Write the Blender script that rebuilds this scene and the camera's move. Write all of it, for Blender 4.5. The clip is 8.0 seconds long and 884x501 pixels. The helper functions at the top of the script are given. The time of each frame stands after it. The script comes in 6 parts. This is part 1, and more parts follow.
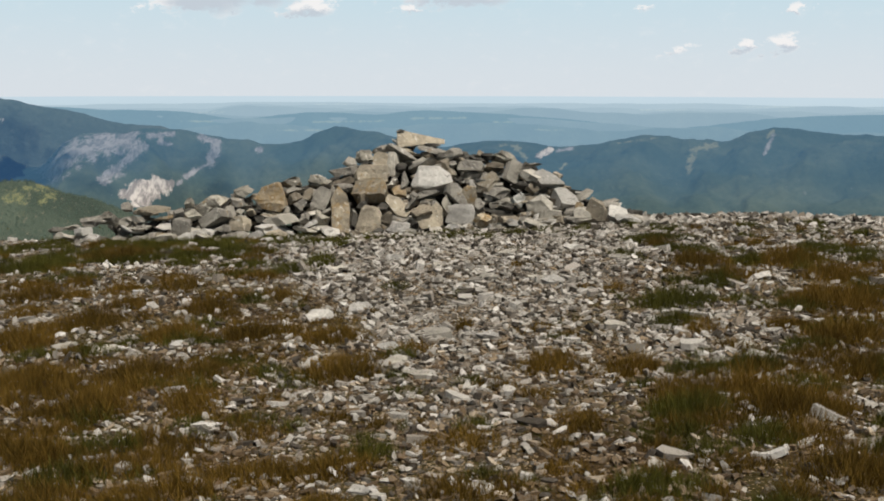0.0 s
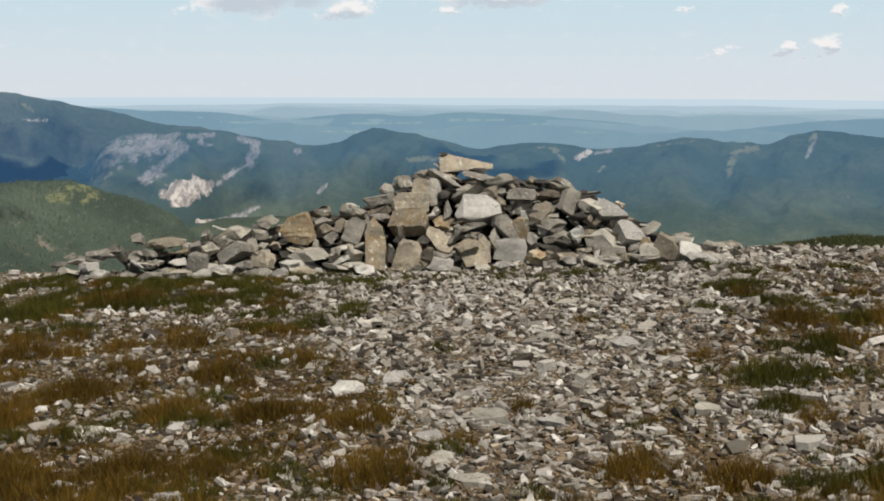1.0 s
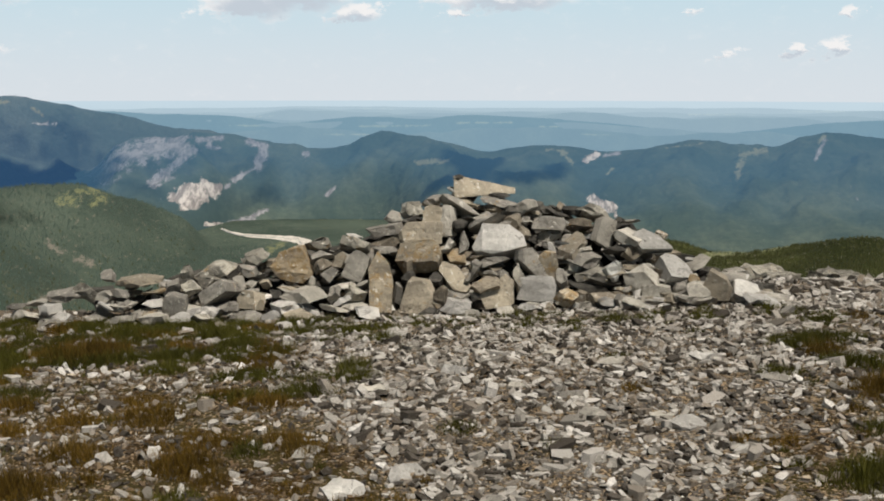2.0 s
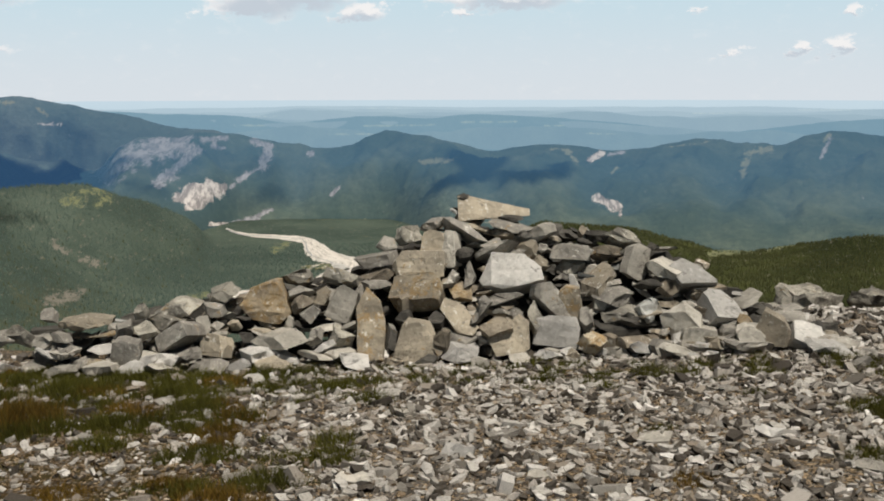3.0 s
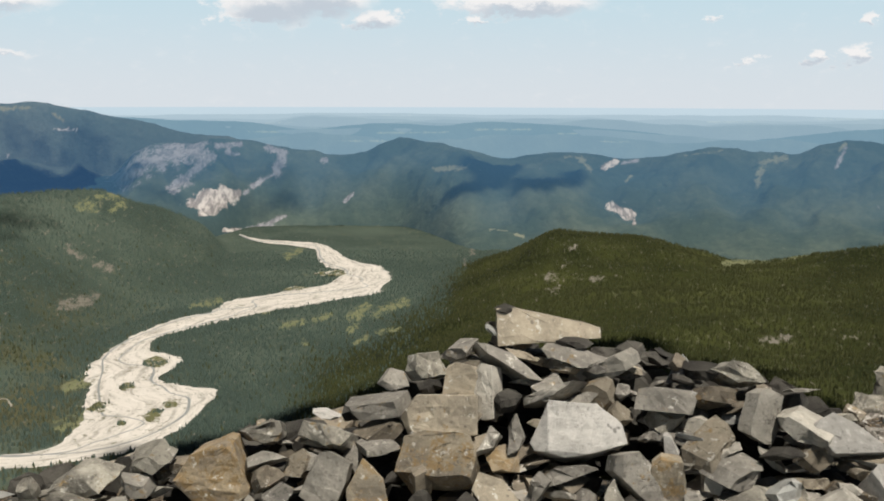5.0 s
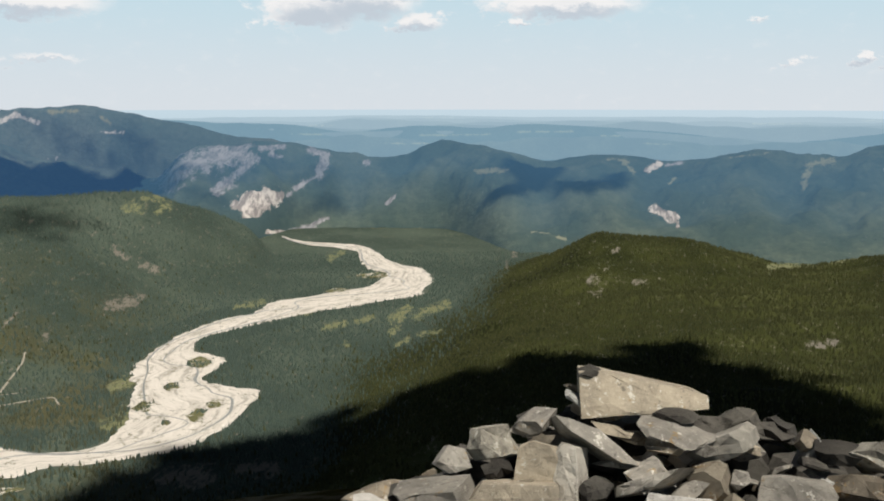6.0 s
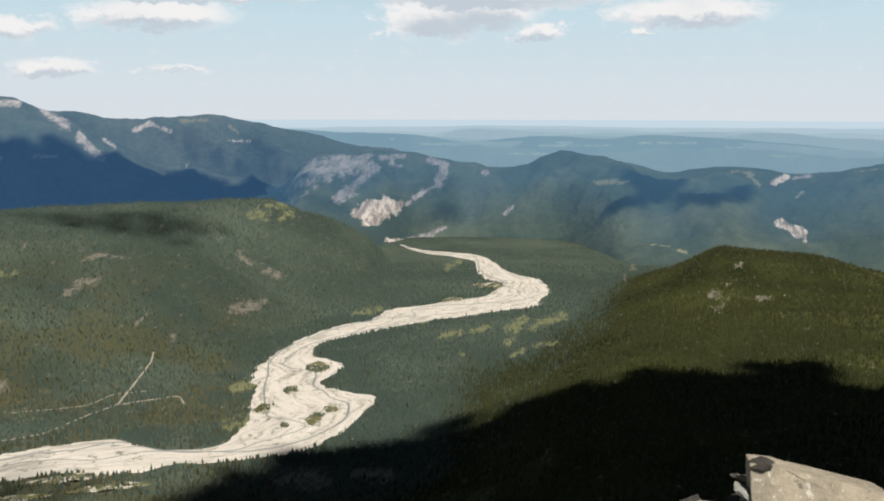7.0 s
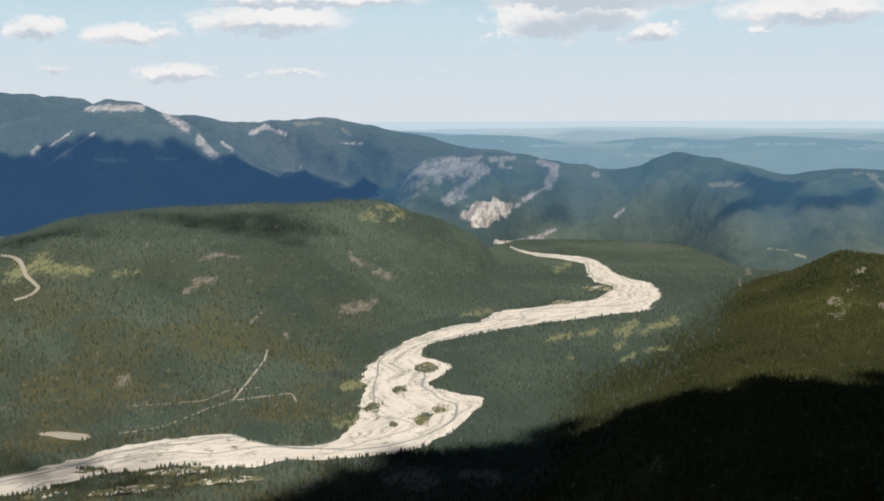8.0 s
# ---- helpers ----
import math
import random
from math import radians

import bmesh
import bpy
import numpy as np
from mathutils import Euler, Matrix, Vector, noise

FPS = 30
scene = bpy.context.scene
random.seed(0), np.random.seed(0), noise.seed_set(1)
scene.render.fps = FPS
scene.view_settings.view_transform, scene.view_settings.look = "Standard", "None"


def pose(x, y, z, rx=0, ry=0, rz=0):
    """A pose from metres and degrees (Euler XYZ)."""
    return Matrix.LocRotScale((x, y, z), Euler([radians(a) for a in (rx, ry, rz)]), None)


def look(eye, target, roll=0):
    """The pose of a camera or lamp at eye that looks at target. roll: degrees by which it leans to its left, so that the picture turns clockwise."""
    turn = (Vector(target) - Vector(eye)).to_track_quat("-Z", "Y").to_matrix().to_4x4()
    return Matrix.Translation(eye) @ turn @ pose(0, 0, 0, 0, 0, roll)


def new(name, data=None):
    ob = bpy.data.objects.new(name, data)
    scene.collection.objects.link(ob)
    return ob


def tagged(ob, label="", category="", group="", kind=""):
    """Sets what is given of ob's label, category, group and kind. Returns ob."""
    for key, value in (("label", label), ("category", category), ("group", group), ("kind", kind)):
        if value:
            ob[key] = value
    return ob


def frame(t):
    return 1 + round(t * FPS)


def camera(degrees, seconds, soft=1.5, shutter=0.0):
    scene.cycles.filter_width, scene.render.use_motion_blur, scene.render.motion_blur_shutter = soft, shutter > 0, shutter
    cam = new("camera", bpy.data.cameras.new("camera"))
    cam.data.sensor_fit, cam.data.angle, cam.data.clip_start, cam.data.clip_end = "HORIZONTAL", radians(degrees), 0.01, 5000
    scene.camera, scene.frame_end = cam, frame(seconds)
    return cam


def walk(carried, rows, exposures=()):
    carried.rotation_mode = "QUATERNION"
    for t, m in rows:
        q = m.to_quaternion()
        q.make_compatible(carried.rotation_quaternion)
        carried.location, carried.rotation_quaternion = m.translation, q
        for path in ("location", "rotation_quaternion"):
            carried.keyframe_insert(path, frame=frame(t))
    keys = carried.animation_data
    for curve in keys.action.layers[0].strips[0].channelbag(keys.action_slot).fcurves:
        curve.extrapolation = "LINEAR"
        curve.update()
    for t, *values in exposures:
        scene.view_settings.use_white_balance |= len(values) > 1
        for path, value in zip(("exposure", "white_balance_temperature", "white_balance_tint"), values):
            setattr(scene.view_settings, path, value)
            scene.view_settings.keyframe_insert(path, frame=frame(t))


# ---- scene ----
cam = camera(46.5, 8.0, soft=1.9)
PATH = [
    (0, (0.0, 0.06, 1.475), (0.007, 2.033, 1.148), 0.1),
    (0.5, (0.009, 0.613, 1.592), (-0.026, 2.586, 1.269), 0.1),
    (1, (-0.082, 1.164, 1.606), (-0.147, 3.137, 1.282), 0.2),
    (1.5, (-0.127, 1.743, 1.58), (-0.205, 3.715, 1.256), 0.1),
    (1.7, (-0.15, 1.996, 1.625), (-0.228, 3.968, 1.303), 0.1),
    (2.8, (-0.192, 3.16, 1.709), (-0.285, 5.133, 1.393), -0.1),
    (3, (-0.203, 3.474, 1.703), (-0.293, 5.446, 1.383), -0.1),
    (3.5, (-0.253, 4.029, 1.752), (-0.345, 6.002, 1.439), 0.1),
    (4, (-0.266, 4.567, 1.823), (-0.361, 6.541, 1.518), -0.1),
    (4.5, (-0.282, 5.136, 1.838), (-0.379, 7.109, 1.524), 0.0),
    (4.7, (-0.319, 5.329, 1.912), (-0.42, 7.302, 1.601), 0.1),
    (5.8, (-0.516, 6.213, 1.969), (-0.693, 8.182, 1.667), -0.0),
    (6, (-0.537, 6.424, 1.98), (-0.733, 8.391, 1.678), -0.0),
    (6.5, (-0.572, 6.62, 2.047), (-0.913, 8.57, 1.764), -0.0),
    (7, (-0.704, 6.66, 2.164), (-1.125, 8.595, 1.881), 0.1),
    (7.5, (-0.901, 6.62, 2.294), (-1.378, 8.541, 2.01), -0.0),
    (8, (-1.078, 6.55, 2.405), (-1.703, 8.429, 2.126), -0.3),
]
walk(cam, [(t, look(eye, target, roll)) for t, eye, target, roll in PATH])

# ---- light ----
SUN_DIR = Vector((0.24, -0.38, 0.89)).normalized()
world = bpy.data.worlds.new("sky")
scene.world = world
world.use_nodes = True
scene.view_settings.exposure = 0.0


class Nodes:
    """Short hand for node trees."""

    def __init__(self, tree):
        self.tree = tree
        tree.nodes.clear()

    def add(self, kind, values=()):
        node = self.tree.nodes.new(kind)
        for key, value in dict(values).items():
            if isinstance(value, bpy.types.NodeSocket):
                self.tree.links.new(value, node.inputs[key])
            else:
                node.inputs[key].default_value = value
        return node

    def math(self, op, a, b=0.0, c=0.0, clamp=False):
        node = self.add("ShaderNodeMath", {0: a, 1: b, 2: c})
        node.operation, node.use_clamp = op, clamp
        return node.outputs[0]

    def vec(self, op, a, b=(0, 0, 0)):
        node = self.add("ShaderNodeVectorMath", {0: a, 1: b})
        node.operation = op
        return node.outputs[0]

    def mix(self, factor, a, b, blend="MIX"):
        node = self.add("ShaderNodeMix")
        node.data_type, node.blend_type = "RGBA", blend
        for key, value in ((0, factor), (6, a), (7, b)):
            if isinstance(value, bpy.types.NodeSocket):
                self.tree.links.new(value, node.inputs[key])
            else:
                node.inputs[key].default_value = (*value, 1) if key > 0 and len(value) == 3 else value
        return node.outputs[2]

    def noise(self, vector, scale, detail=4.0, rough=0.55, distortion=0.0):
        return self.add("ShaderNodeTexNoise", {"Vector": vector, "Scale": scale, "Detail": detail,
                                               "Roughness": rough, "Distortion": distortion}).outputs[0]

    def span(self, value, lo, hi, a=0.0, b=1.0):
        node = self.add("ShaderNodeMapRange", {0: value, 1: lo, 2: hi, 3: a, 4: b})
        node.interpolation_type = "SMOOTHSTEP"
        return node.outputs[0]

    def mask(self, name):
        node = self.add("ShaderNodeAttribute")
        node.attribute_name = name
        return node.outputs["Fac"]

    def bump(self, height, strength, distance):
        return self.add("ShaderNodeBump", {"Height": height, "Strength": strength, "Distance": distance}).outputs[0]

    def surface(self, color, rough=0.9, normal=None, specular=0.25, metal=0.0):
        values = {"Base Color": color, "Roughness": rough, "Specular IOR Level": specular, "Metallic": metal}
        if normal is not None:
            values["Normal"] = normal
        return self.add("ShaderNodeBsdfPrincipled", values).outputs[0]

    def finish(self, shader, kind="ShaderNodeOutputMaterial"):
        self.add(kind, {0: shader})


def build_sky():
    n = Nodes(world.node_tree)
    sky = n.add("ShaderNodeTexSky")
    sky.sky_type, sky.sun_disc = "NISHITA", False
    sky.sun_elevation = math.asin(SUN_DIR.z)
    sky.sun_rotation = math.atan2(SUN_DIR.x, SUN_DIR.y)
    sky.altitude, sky.air_density, sky.dust_density, sky.ozone_density = 1800, 1.0, 1.6, 1.0
    way = n.add("ShaderNodeTexCoord").outputs["Generated"]
    parts = n.add("ShaderNodeSeparateXYZ", {0: way}).outputs
    az = n.math("MULTIPLY", n.math("ARCTAN2", parts[0], parts[1]), 57.2958)
    el = n.math("MULTIPLY", n.math("ARCSINE", parts[2]), 57.2958)
    flat = n.add("ShaderNodeCombineXYZ", {0: az, 1: n.math("MULTIPLY", el, 1.7), 2: 0.0}).outputs[0]
    rag = n.noise(flat, 0.75, 8, 0.66)
    soft = n.noise(flat, 0.16, 4, 0.5)
    az2 = n.math("ADD", az, n.math("MULTIPLY", n.math("SUBTRACT", rag, 0.5), 5.0))
    el2 = n.math("ADD", el, n.math("MULTIPLY", n.math("SUBTRACT", rag, 0.5), 1.7))
    # single clouds: direction, half width, half height (degrees), body
    cover, base = None, None
    for a, e, w, h, body in (
            (-39.6, 4.0, 1.4, 0.6, 1.0), (-34.9, 3.8, 2.7, 0.5, 0.85), (-27.6, 4.6, 4.6, 0.75, 0.9), (-32.7, 1.78, 2.6, 0.46, 0.8),
            (-26.5, 1.78, 2.3, 0.18, 0.6), (-38.9, 1.9, 0.9, 0.27, 0.6), (-12.6, 4.9, 3.4, 1.3, 1.0), (-9.8, 5.3, 3.2, 1.3, 1.0),
            (-13.2, 4.0, 2.6, 0.43, 0.9), (-6.9, 3.86, 1.5, 0.46, 0.9), (-1.7, 3.75, 0.8, 0.26, 0.9), (0.8, 4.76, 4.6, 0.75, 0.95),
            (-25.2, 5.75, 6.5, 0.5, 1.0), (16.2, 1.77, 0.7, 0.33, 0.9), (18.3, 1.92, 0.9, 0.43, 1.0),
            (13.0, 1.65, 0.55, 0.16, 0.6), (19.0, 3.74, 0.7, 0.27, 0.8), (11.0, 3.83, 0.5, 0.18, 0.6),
            (-8.7, 6.1, 7.9, 0.9, 1.0), (-45.0, 3.3, 3.7, 0.67, 0.8)):
        u = n.math("DIVIDE", n.math("SUBTRACT", az2, a), w * 1.1)
        v = n.math("DIVIDE", n.math("SUBTRACT", el2, e), h * 1.35)
        d = n.math("SUBTRACT", 1.0, n.math("ADD", n.math("MULTIPLY", u, u), n.math("MULTIPLY", v, v)))
        d = n.math("MULTIPLY", n.math("MAXIMUM", d, 0.0), body)
        low = n.math("MULTIPLY", d, n.math("MULTIPLY", v, -1.0))
        cover = d if cover is None else n.math("MAXIMUM", cover, d)
        base = low if base is None else n.math("MAXIMUM", base, low)
    # the broken cloud field higher up
    high = n.math("MULTIPLY", n.span(el, 5.5, 10.0), n.span(n.math("ADD", n.math("MULTIPLY", rag, 0.5), soft), 0.86, 1.0, 0.0, 0.45))
    cover = n.math("MAXIMUM", n.span(n.math("ADD", cover, n.math("MULTIPLY", n.math("SUBTRACT", rag, 0.5), 0.9)), 0.0, 0.72), high)
    shade = n.span(n.math("ADD", base, n.math("MULTIPLY", n.math("SUBTRACT", soft, 0.5), 0.7)), -0.02, 0.34)
    cloud = n.mix(shade, SKY_CLOUD_LIT, SKY_CLOUD_BASE)
    clear = n.mix(1.0, sky.outputs[0], SKY_TINT, "MULTIPLY")
    # pale moisture low over the plain
    haze = n.mix(n.span(el, -1.0, 7.0), SKY_LOW, SKY_MID)
    clear = n.mix(n.math("MULTIPLY", n.span(el, 12.0, 4.5), 0.95), clear, haze)
    color = n.mix(n.math("MULTIPLY", cover, 0.92), clear, cloud)
    n.finish(n.add("ShaderNodeBackground", {"Color": color, "Strength": 0.055}).outputs[0], "ShaderNodeOutputWorld")


SKY_TINT = (0.29, 0.29, 0.29)
SKY_LOW = (13.0, 14.0, 14.9)
SKY_MID = (10.2, 13.6, 15.2)
SKY_CLOUD_LIT = (16.7, 16.3, 16.1)
SKY_CLOUD_BASE = (10.0, 11.0, 12.2)
build_sky()

sun = new("sun", bpy.data.lights.new("sun", "SUN"))
sun.data.energy, sun.data.angle, sun.data.color = 4.9, radians(0.8), (1.0, 0.95, 0.87)
sun.matrix_world = look(SUN_DIR * 900, (0, 0, 0))


# ---- materials ----
def material(name):
    m = bpy.data.materials.new(name)
    m.use_nodes = True
    return m, Nodes(m.node_tree)


def place_of(n):
    return n.add("ShaderNodeTexCoord").outputs["Object"]


def rock_material(name, light, dark, lichen=0.0, lichen_color=(0.255, 0.175, 0.085), relief=1.0):
    m, n = material(name)
    info = n.add("ShaderNodeObjectInfo")
    spot = n.vec("ADD", place_of(n), n.vec("MULTIPLY", info.outputs["Random"], (17, 31, 23)))
    broad = n.noise(spot, 5.0, 5, 0.6)
    fine = n.noise(spot, 38.0, 6, 0.7)
    grit = n.noise(spot, 160.0, 3, 0.6)
    layers = n.noise(n.vec("MULTIPLY", spot, (2, 2, 17)), 1.6, 4, 0.6, 0.5)
    color = n.mix(n.span(broad, 0.36, 0.66), dark, light)
    color = n.mix(n.span(fine, 0.52, 0.70, 0, 0.5), color, [c * 1.3 for c in light])
    color = n.mix(n.span(fine, 0.46, 0.30, 0, 0.6), color, [c * 0.6 for c in dark])
    color = n.mix(n.span(layers, 0.6, 0.8, 0, 0.2), color, (0.42, 0.36, 0.28))
    if lichen:
        blot = n.noise(spot, 12.0, 8, 0.78, 0.4)
        color = n.mix(n.span(blot, 0.61 - 0.16 * lichen, 0.65 - 0.13 * lichen, 0, 0.9), color, lichen_color)
        color = n.mix(n.span(n.noise(spot, 24.0, 6, 0.75), 0.59, 0.63, 0, 0.85), color, (0.54, 0.51, 0.44))
        color = n.mix(n.span(n.noise(spot, 30.0, 5, 0.7), 0.38, 0.33, 0, 0.6), color, (0.07, 0.062, 0.05))
    pits = n.noise(spot, 27.0, 3, 0.5)
    color = n.mix(n.span(pits, 0.34, 0.27, 0, 0.6), color, (0.06, 0.055, 0.05))
    # cracks
    seam = n.math("ABSOLUTE", n.math("SUBTRACT", n.noise(n.vec("MULTIPLY", spot, (1, 1, 1.7)), 4.5, 5, 0.6, 0.6), 0.5))
    crack = n.math("MULTIPLY", n.span(seam, 0.009, 0.002), n.span(n.noise(spot, 2.6, 2, 0.5), 0.52, 0.62))
    color = n.mix(n.math("MULTIPLY", crack, 0.6), color, [c * 0.28 for c in dark])
    tone = n.math("ADD", 0.68, n.math("MULTIPLY", info.outputs["Random"], 0.6))
    color = n.mix(1.0, color, n.add("ShaderNodeCombineColor", {0: tone, 1: tone, 2: tone}).outputs[0], "MULTIPLY")
    height = n.math("ADD", n.math("MULTIPLY", broad, 0.3), n.math("ADD", n.math("MULTIPLY", fine, 0.4), n.math("MULTIPLY", layers, 0.12)))
    height = n.math("ADD", height, n.math("MULTIPLY", grit, 0.08))
    height = n.math("SUBTRACT", height, n.math("MULTIPLY", crack, 0.2))
    n.finish(n.surface(color, 0.88, n.bump(height, 0.85, 0.018 * relief), 0.2))
    return m


ROCK = {
    "white": rock_material("white_limestone", (0.466, 0.441, 0.400), (0.334, 0.317, 0.286)),
    "pale": rock_material("pale_limestone", (0.423, 0.389, 0.329), (0.271, 0.251, 0.211)),
    "grey": rock_material("grey_limestone", (0.309, 0.285, 0.242), (0.179, 0.164, 0.140), 0.1),
    "blue": rock_material("blue_grey_limestone", (0.330, 0.325, 0.295), (0.235, 0.231, 0.211)),
    # dark stone, blackened further since it also paints the shade in gaps
    "dark": rock_material("dark_and_gap_limestone", (0.079, 0.073, 0.061), (0.040, 0.036, 0.031)),
    "brown": rock_material("brown_stone", (0.255, 0.216, 0.160), (0.137, 0.116, 0.088), 0.2),
    "tan": rock_material("tan_sandstone", (0.357, 0.306, 0.228), (0.241, 0.208, 0.157), 0.1),
    "lichen": rock_material("lichened_stone", (0.325, 0.276, 0.199), (0.179, 0.153, 0.116), 0.7),
    "orange": rock_material("orange_lichened_stone", (0.357, 0.283, 0.184), (0.212, 0.174, 0.127), 0.8),
    "rough": rock_material("rough_pitted_stone", (0.368, 0.340, 0.279), (0.150, 0.138, 0.114), 0.15, (0.230, 0.164, 0.079), 2.0),
}


def scree_material(name, stops):
    m, n = material(name)
    spot = place_of(n)
    chance = n.add("ShaderNodeNewGeometry").outputs["Random Per Island"]
    own = n.add("ShaderNodeObjectInfo").outputs["Random"]
    pick = n.math("FRACT", n.math("ADD", chance, own))
    ramp = n.add("ShaderNodeValToRGB", {0: pick})
    for i, (at, color) in enumerate(stops):
        stop = ramp.color_ramp.elements[i] if i < 2 else ramp.color_ramp.elements.new(at)
        stop.position, stop.color = at, (*color, 1)
    fine = n.noise(spot, 60.0, 5, 0.65)
    color = n.mix(n.span(fine, 0.55, 0.35, 0, 0.45), ramp.outputs[0], (0.12, 0.11, 0.10))
    n.finish(n.surface(color, 0.9, n.bump(fine, 0.6, 0.012), 0.2))
    return m


def soil_material():
    m, n = material("stony_soil")
    spot = place_of(n)
    scree = n.mask("scree")
    cells = n.add("ShaderNodeTexVoronoi", {"Vector": n.vec("MULTIPLY", spot, (1, 1.5, 1)), "Scale": 46.0})
    small = n.add("ShaderNodeTexVoronoi", {"Vector": spot, "Scale": 120.0})
    broad = n.noise(spot, 1.3, 5, 0.6)
    fine = n.noise(spot, 30.0, 5, 0.65)
    earth = n.mix(fine, (0.018, 0.011, 0.004), (0.066, 0.039, 0.014))
    turf = n.mix(n.noise(spot, 14.0, 5, 0.7), (0.020, 0.018, 0.005), (0.070, 0.050, 0.015))
    earth = n.mix(n.span(broad, 0.42, 0.6), turf, earth)
    # darkened where scree lies, painting in the shade between its stones
    earth = n.mix(n.span(scree, 0.35, 0.95, 0, 0.75), earth, n.mix(fine, (0.013, 0.010, 0.007), (0.050, 0.041, 0.030)))
    value = n.add("ShaderNodeSeparateColor", {0: cells.outputs["Color"]}).outputs
    chip = n.mix(value[0], (0.13, 0.10, 0.068), (0.30, 0.25, 0.185))
    chip = n.mix(n.span(cells.outputs["Distance"], 0.25, 0.5), chip, (0.08, 0.07, 0.06))
    crumbs = n.mix(n.add("ShaderNodeSeparateColor", {0: small.outputs["Color"]}).outputs[1], (0.11, 0.072, 0.036), (0.36, 0.27, 0.17))
    amount = n.math("ADD", n.math("MULTIPLY", scree, 0.5), 0.08)
    color = n.mix(n.math("LESS_THAN", n.add("ShaderNodeSeparateColor", {0: small.outputs["Color"]}).outputs[0], amount), earth, crumbs)
    color = n.mix(n.math("LESS_THAN", value[1], amount), color, chip)
    height = n.math("ADD", n.math("MULTIPLY", cells.outputs["Distance"], -0.7), n.math("MULTIPLY", fine, 0.5))
    n.finish(n.surface(color, 0.95, n.bump(height, 0.9, 0.02), 0.15))
    return m


def grass_material(name, low, high):
    m, n = material(name)
    chance = n.add("ShaderNodeNewGeometry").outputs["Random Per Island"]
    patch = n.noise(place_of(n), 2.2, 3, 0.5)
    color = n.mix(n.math("ADD", n.math("MULTIPLY", chance, 0.65), n.math("MULTIPLY", n.span(patch, 0.35, 0.65), 0.35)), low, high)
    shader = n.add("ShaderNodeMixShader", {0: 0.25, 1: n.surface(color, 0.75, None, 0.2),
                                           2: n.add("ShaderNodeBsdfTranslucent", {0: color}).outputs[0]}).outputs[0]
    n.finish(shader)
    return m


def forest_floor_material():
    """Wooded valley ground: dark forest, pale meadow and bare rock by the masks on the mesh."""
    m, n = material("wooded_ground")
    spot = place_of(n)
    meadow = n.mask("meadow")
    rock = n.mask("rock")
    broad = n.noise(spot, 0.0035, 6, 0.6)
    fine = n.noise(spot, 0.06, 6, 0.7)
    tiny = n.noise(spot, 0.25, 3, 0.6)
    # the greyed, bluish woods tones stand in for haze
    wood = n.mix(n.span(broad, 0.35, 0.68), (0.048, 0.068, 0.053), (0.084, 0.108, 0.082))
    wood = n.mix(n.math("MULTIPLY", n.mask("heath"), n.span(n.noise(spot, 0.006, 5, 0.6), 0.38, 0.6)), wood, (0.090, 0.088, 0.046))
    wood = n.mix(n.span(fine, 0.62, 0.8, 0, 0.5), wood, (0.105, 0.108, 0.06))
    near_wood = n.mix(n.span(broad, 0.35, 0.68), (0.018, 0.023, 0.006), (0.060, 0.066, 0.018))
    wood = n.mix(n.mask("near_wood"), wood, near_wood)
    glade = n.math("MULTIPLY", n.span(n.noise(spot, 0.022, 6, 0.72), 0.6, 0.68), n.math("SUBTRACT", 0.45, n.math("MULTIPLY", n.mask("near_wood"), 0.42)))
    wood = n.mix(glade, wood, (0.17, 0.155, 0.075))
    grass = n.mix(fine, (0.11, 0.13, 0.065), (0.27, 0.265, 0.14))
    stone = n.mix(fine, (0.10, 0.092, 0.072), (0.30, 0.27, 0.22))
    edge = n.math("MULTIPLY", n.math("SUBTRACT", n.noise(n.vec("MULTIPLY", spot, (1.5, 0.5, 1)), 0.07, 8, 0.85, 0.3), 0.5), 5.4)
    color = n.mix(n.span(n.math("ADD", n.math("MULTIPLY", meadow, 0.9), edge), 0.42, 0.66), wood, grass)
    color = n.mix(n.span(n.math("ADD", n.math("MULTIPLY", rock, 0.85), edge), 0.42, 0.66), color, stone)
    n.finish(n.surface(color, 0.95, n.bump(n.math("ADD", fine, n.math("MULTIPLY", tiny, 0.5)), 0.8, 7.0), 0.1))
    return m


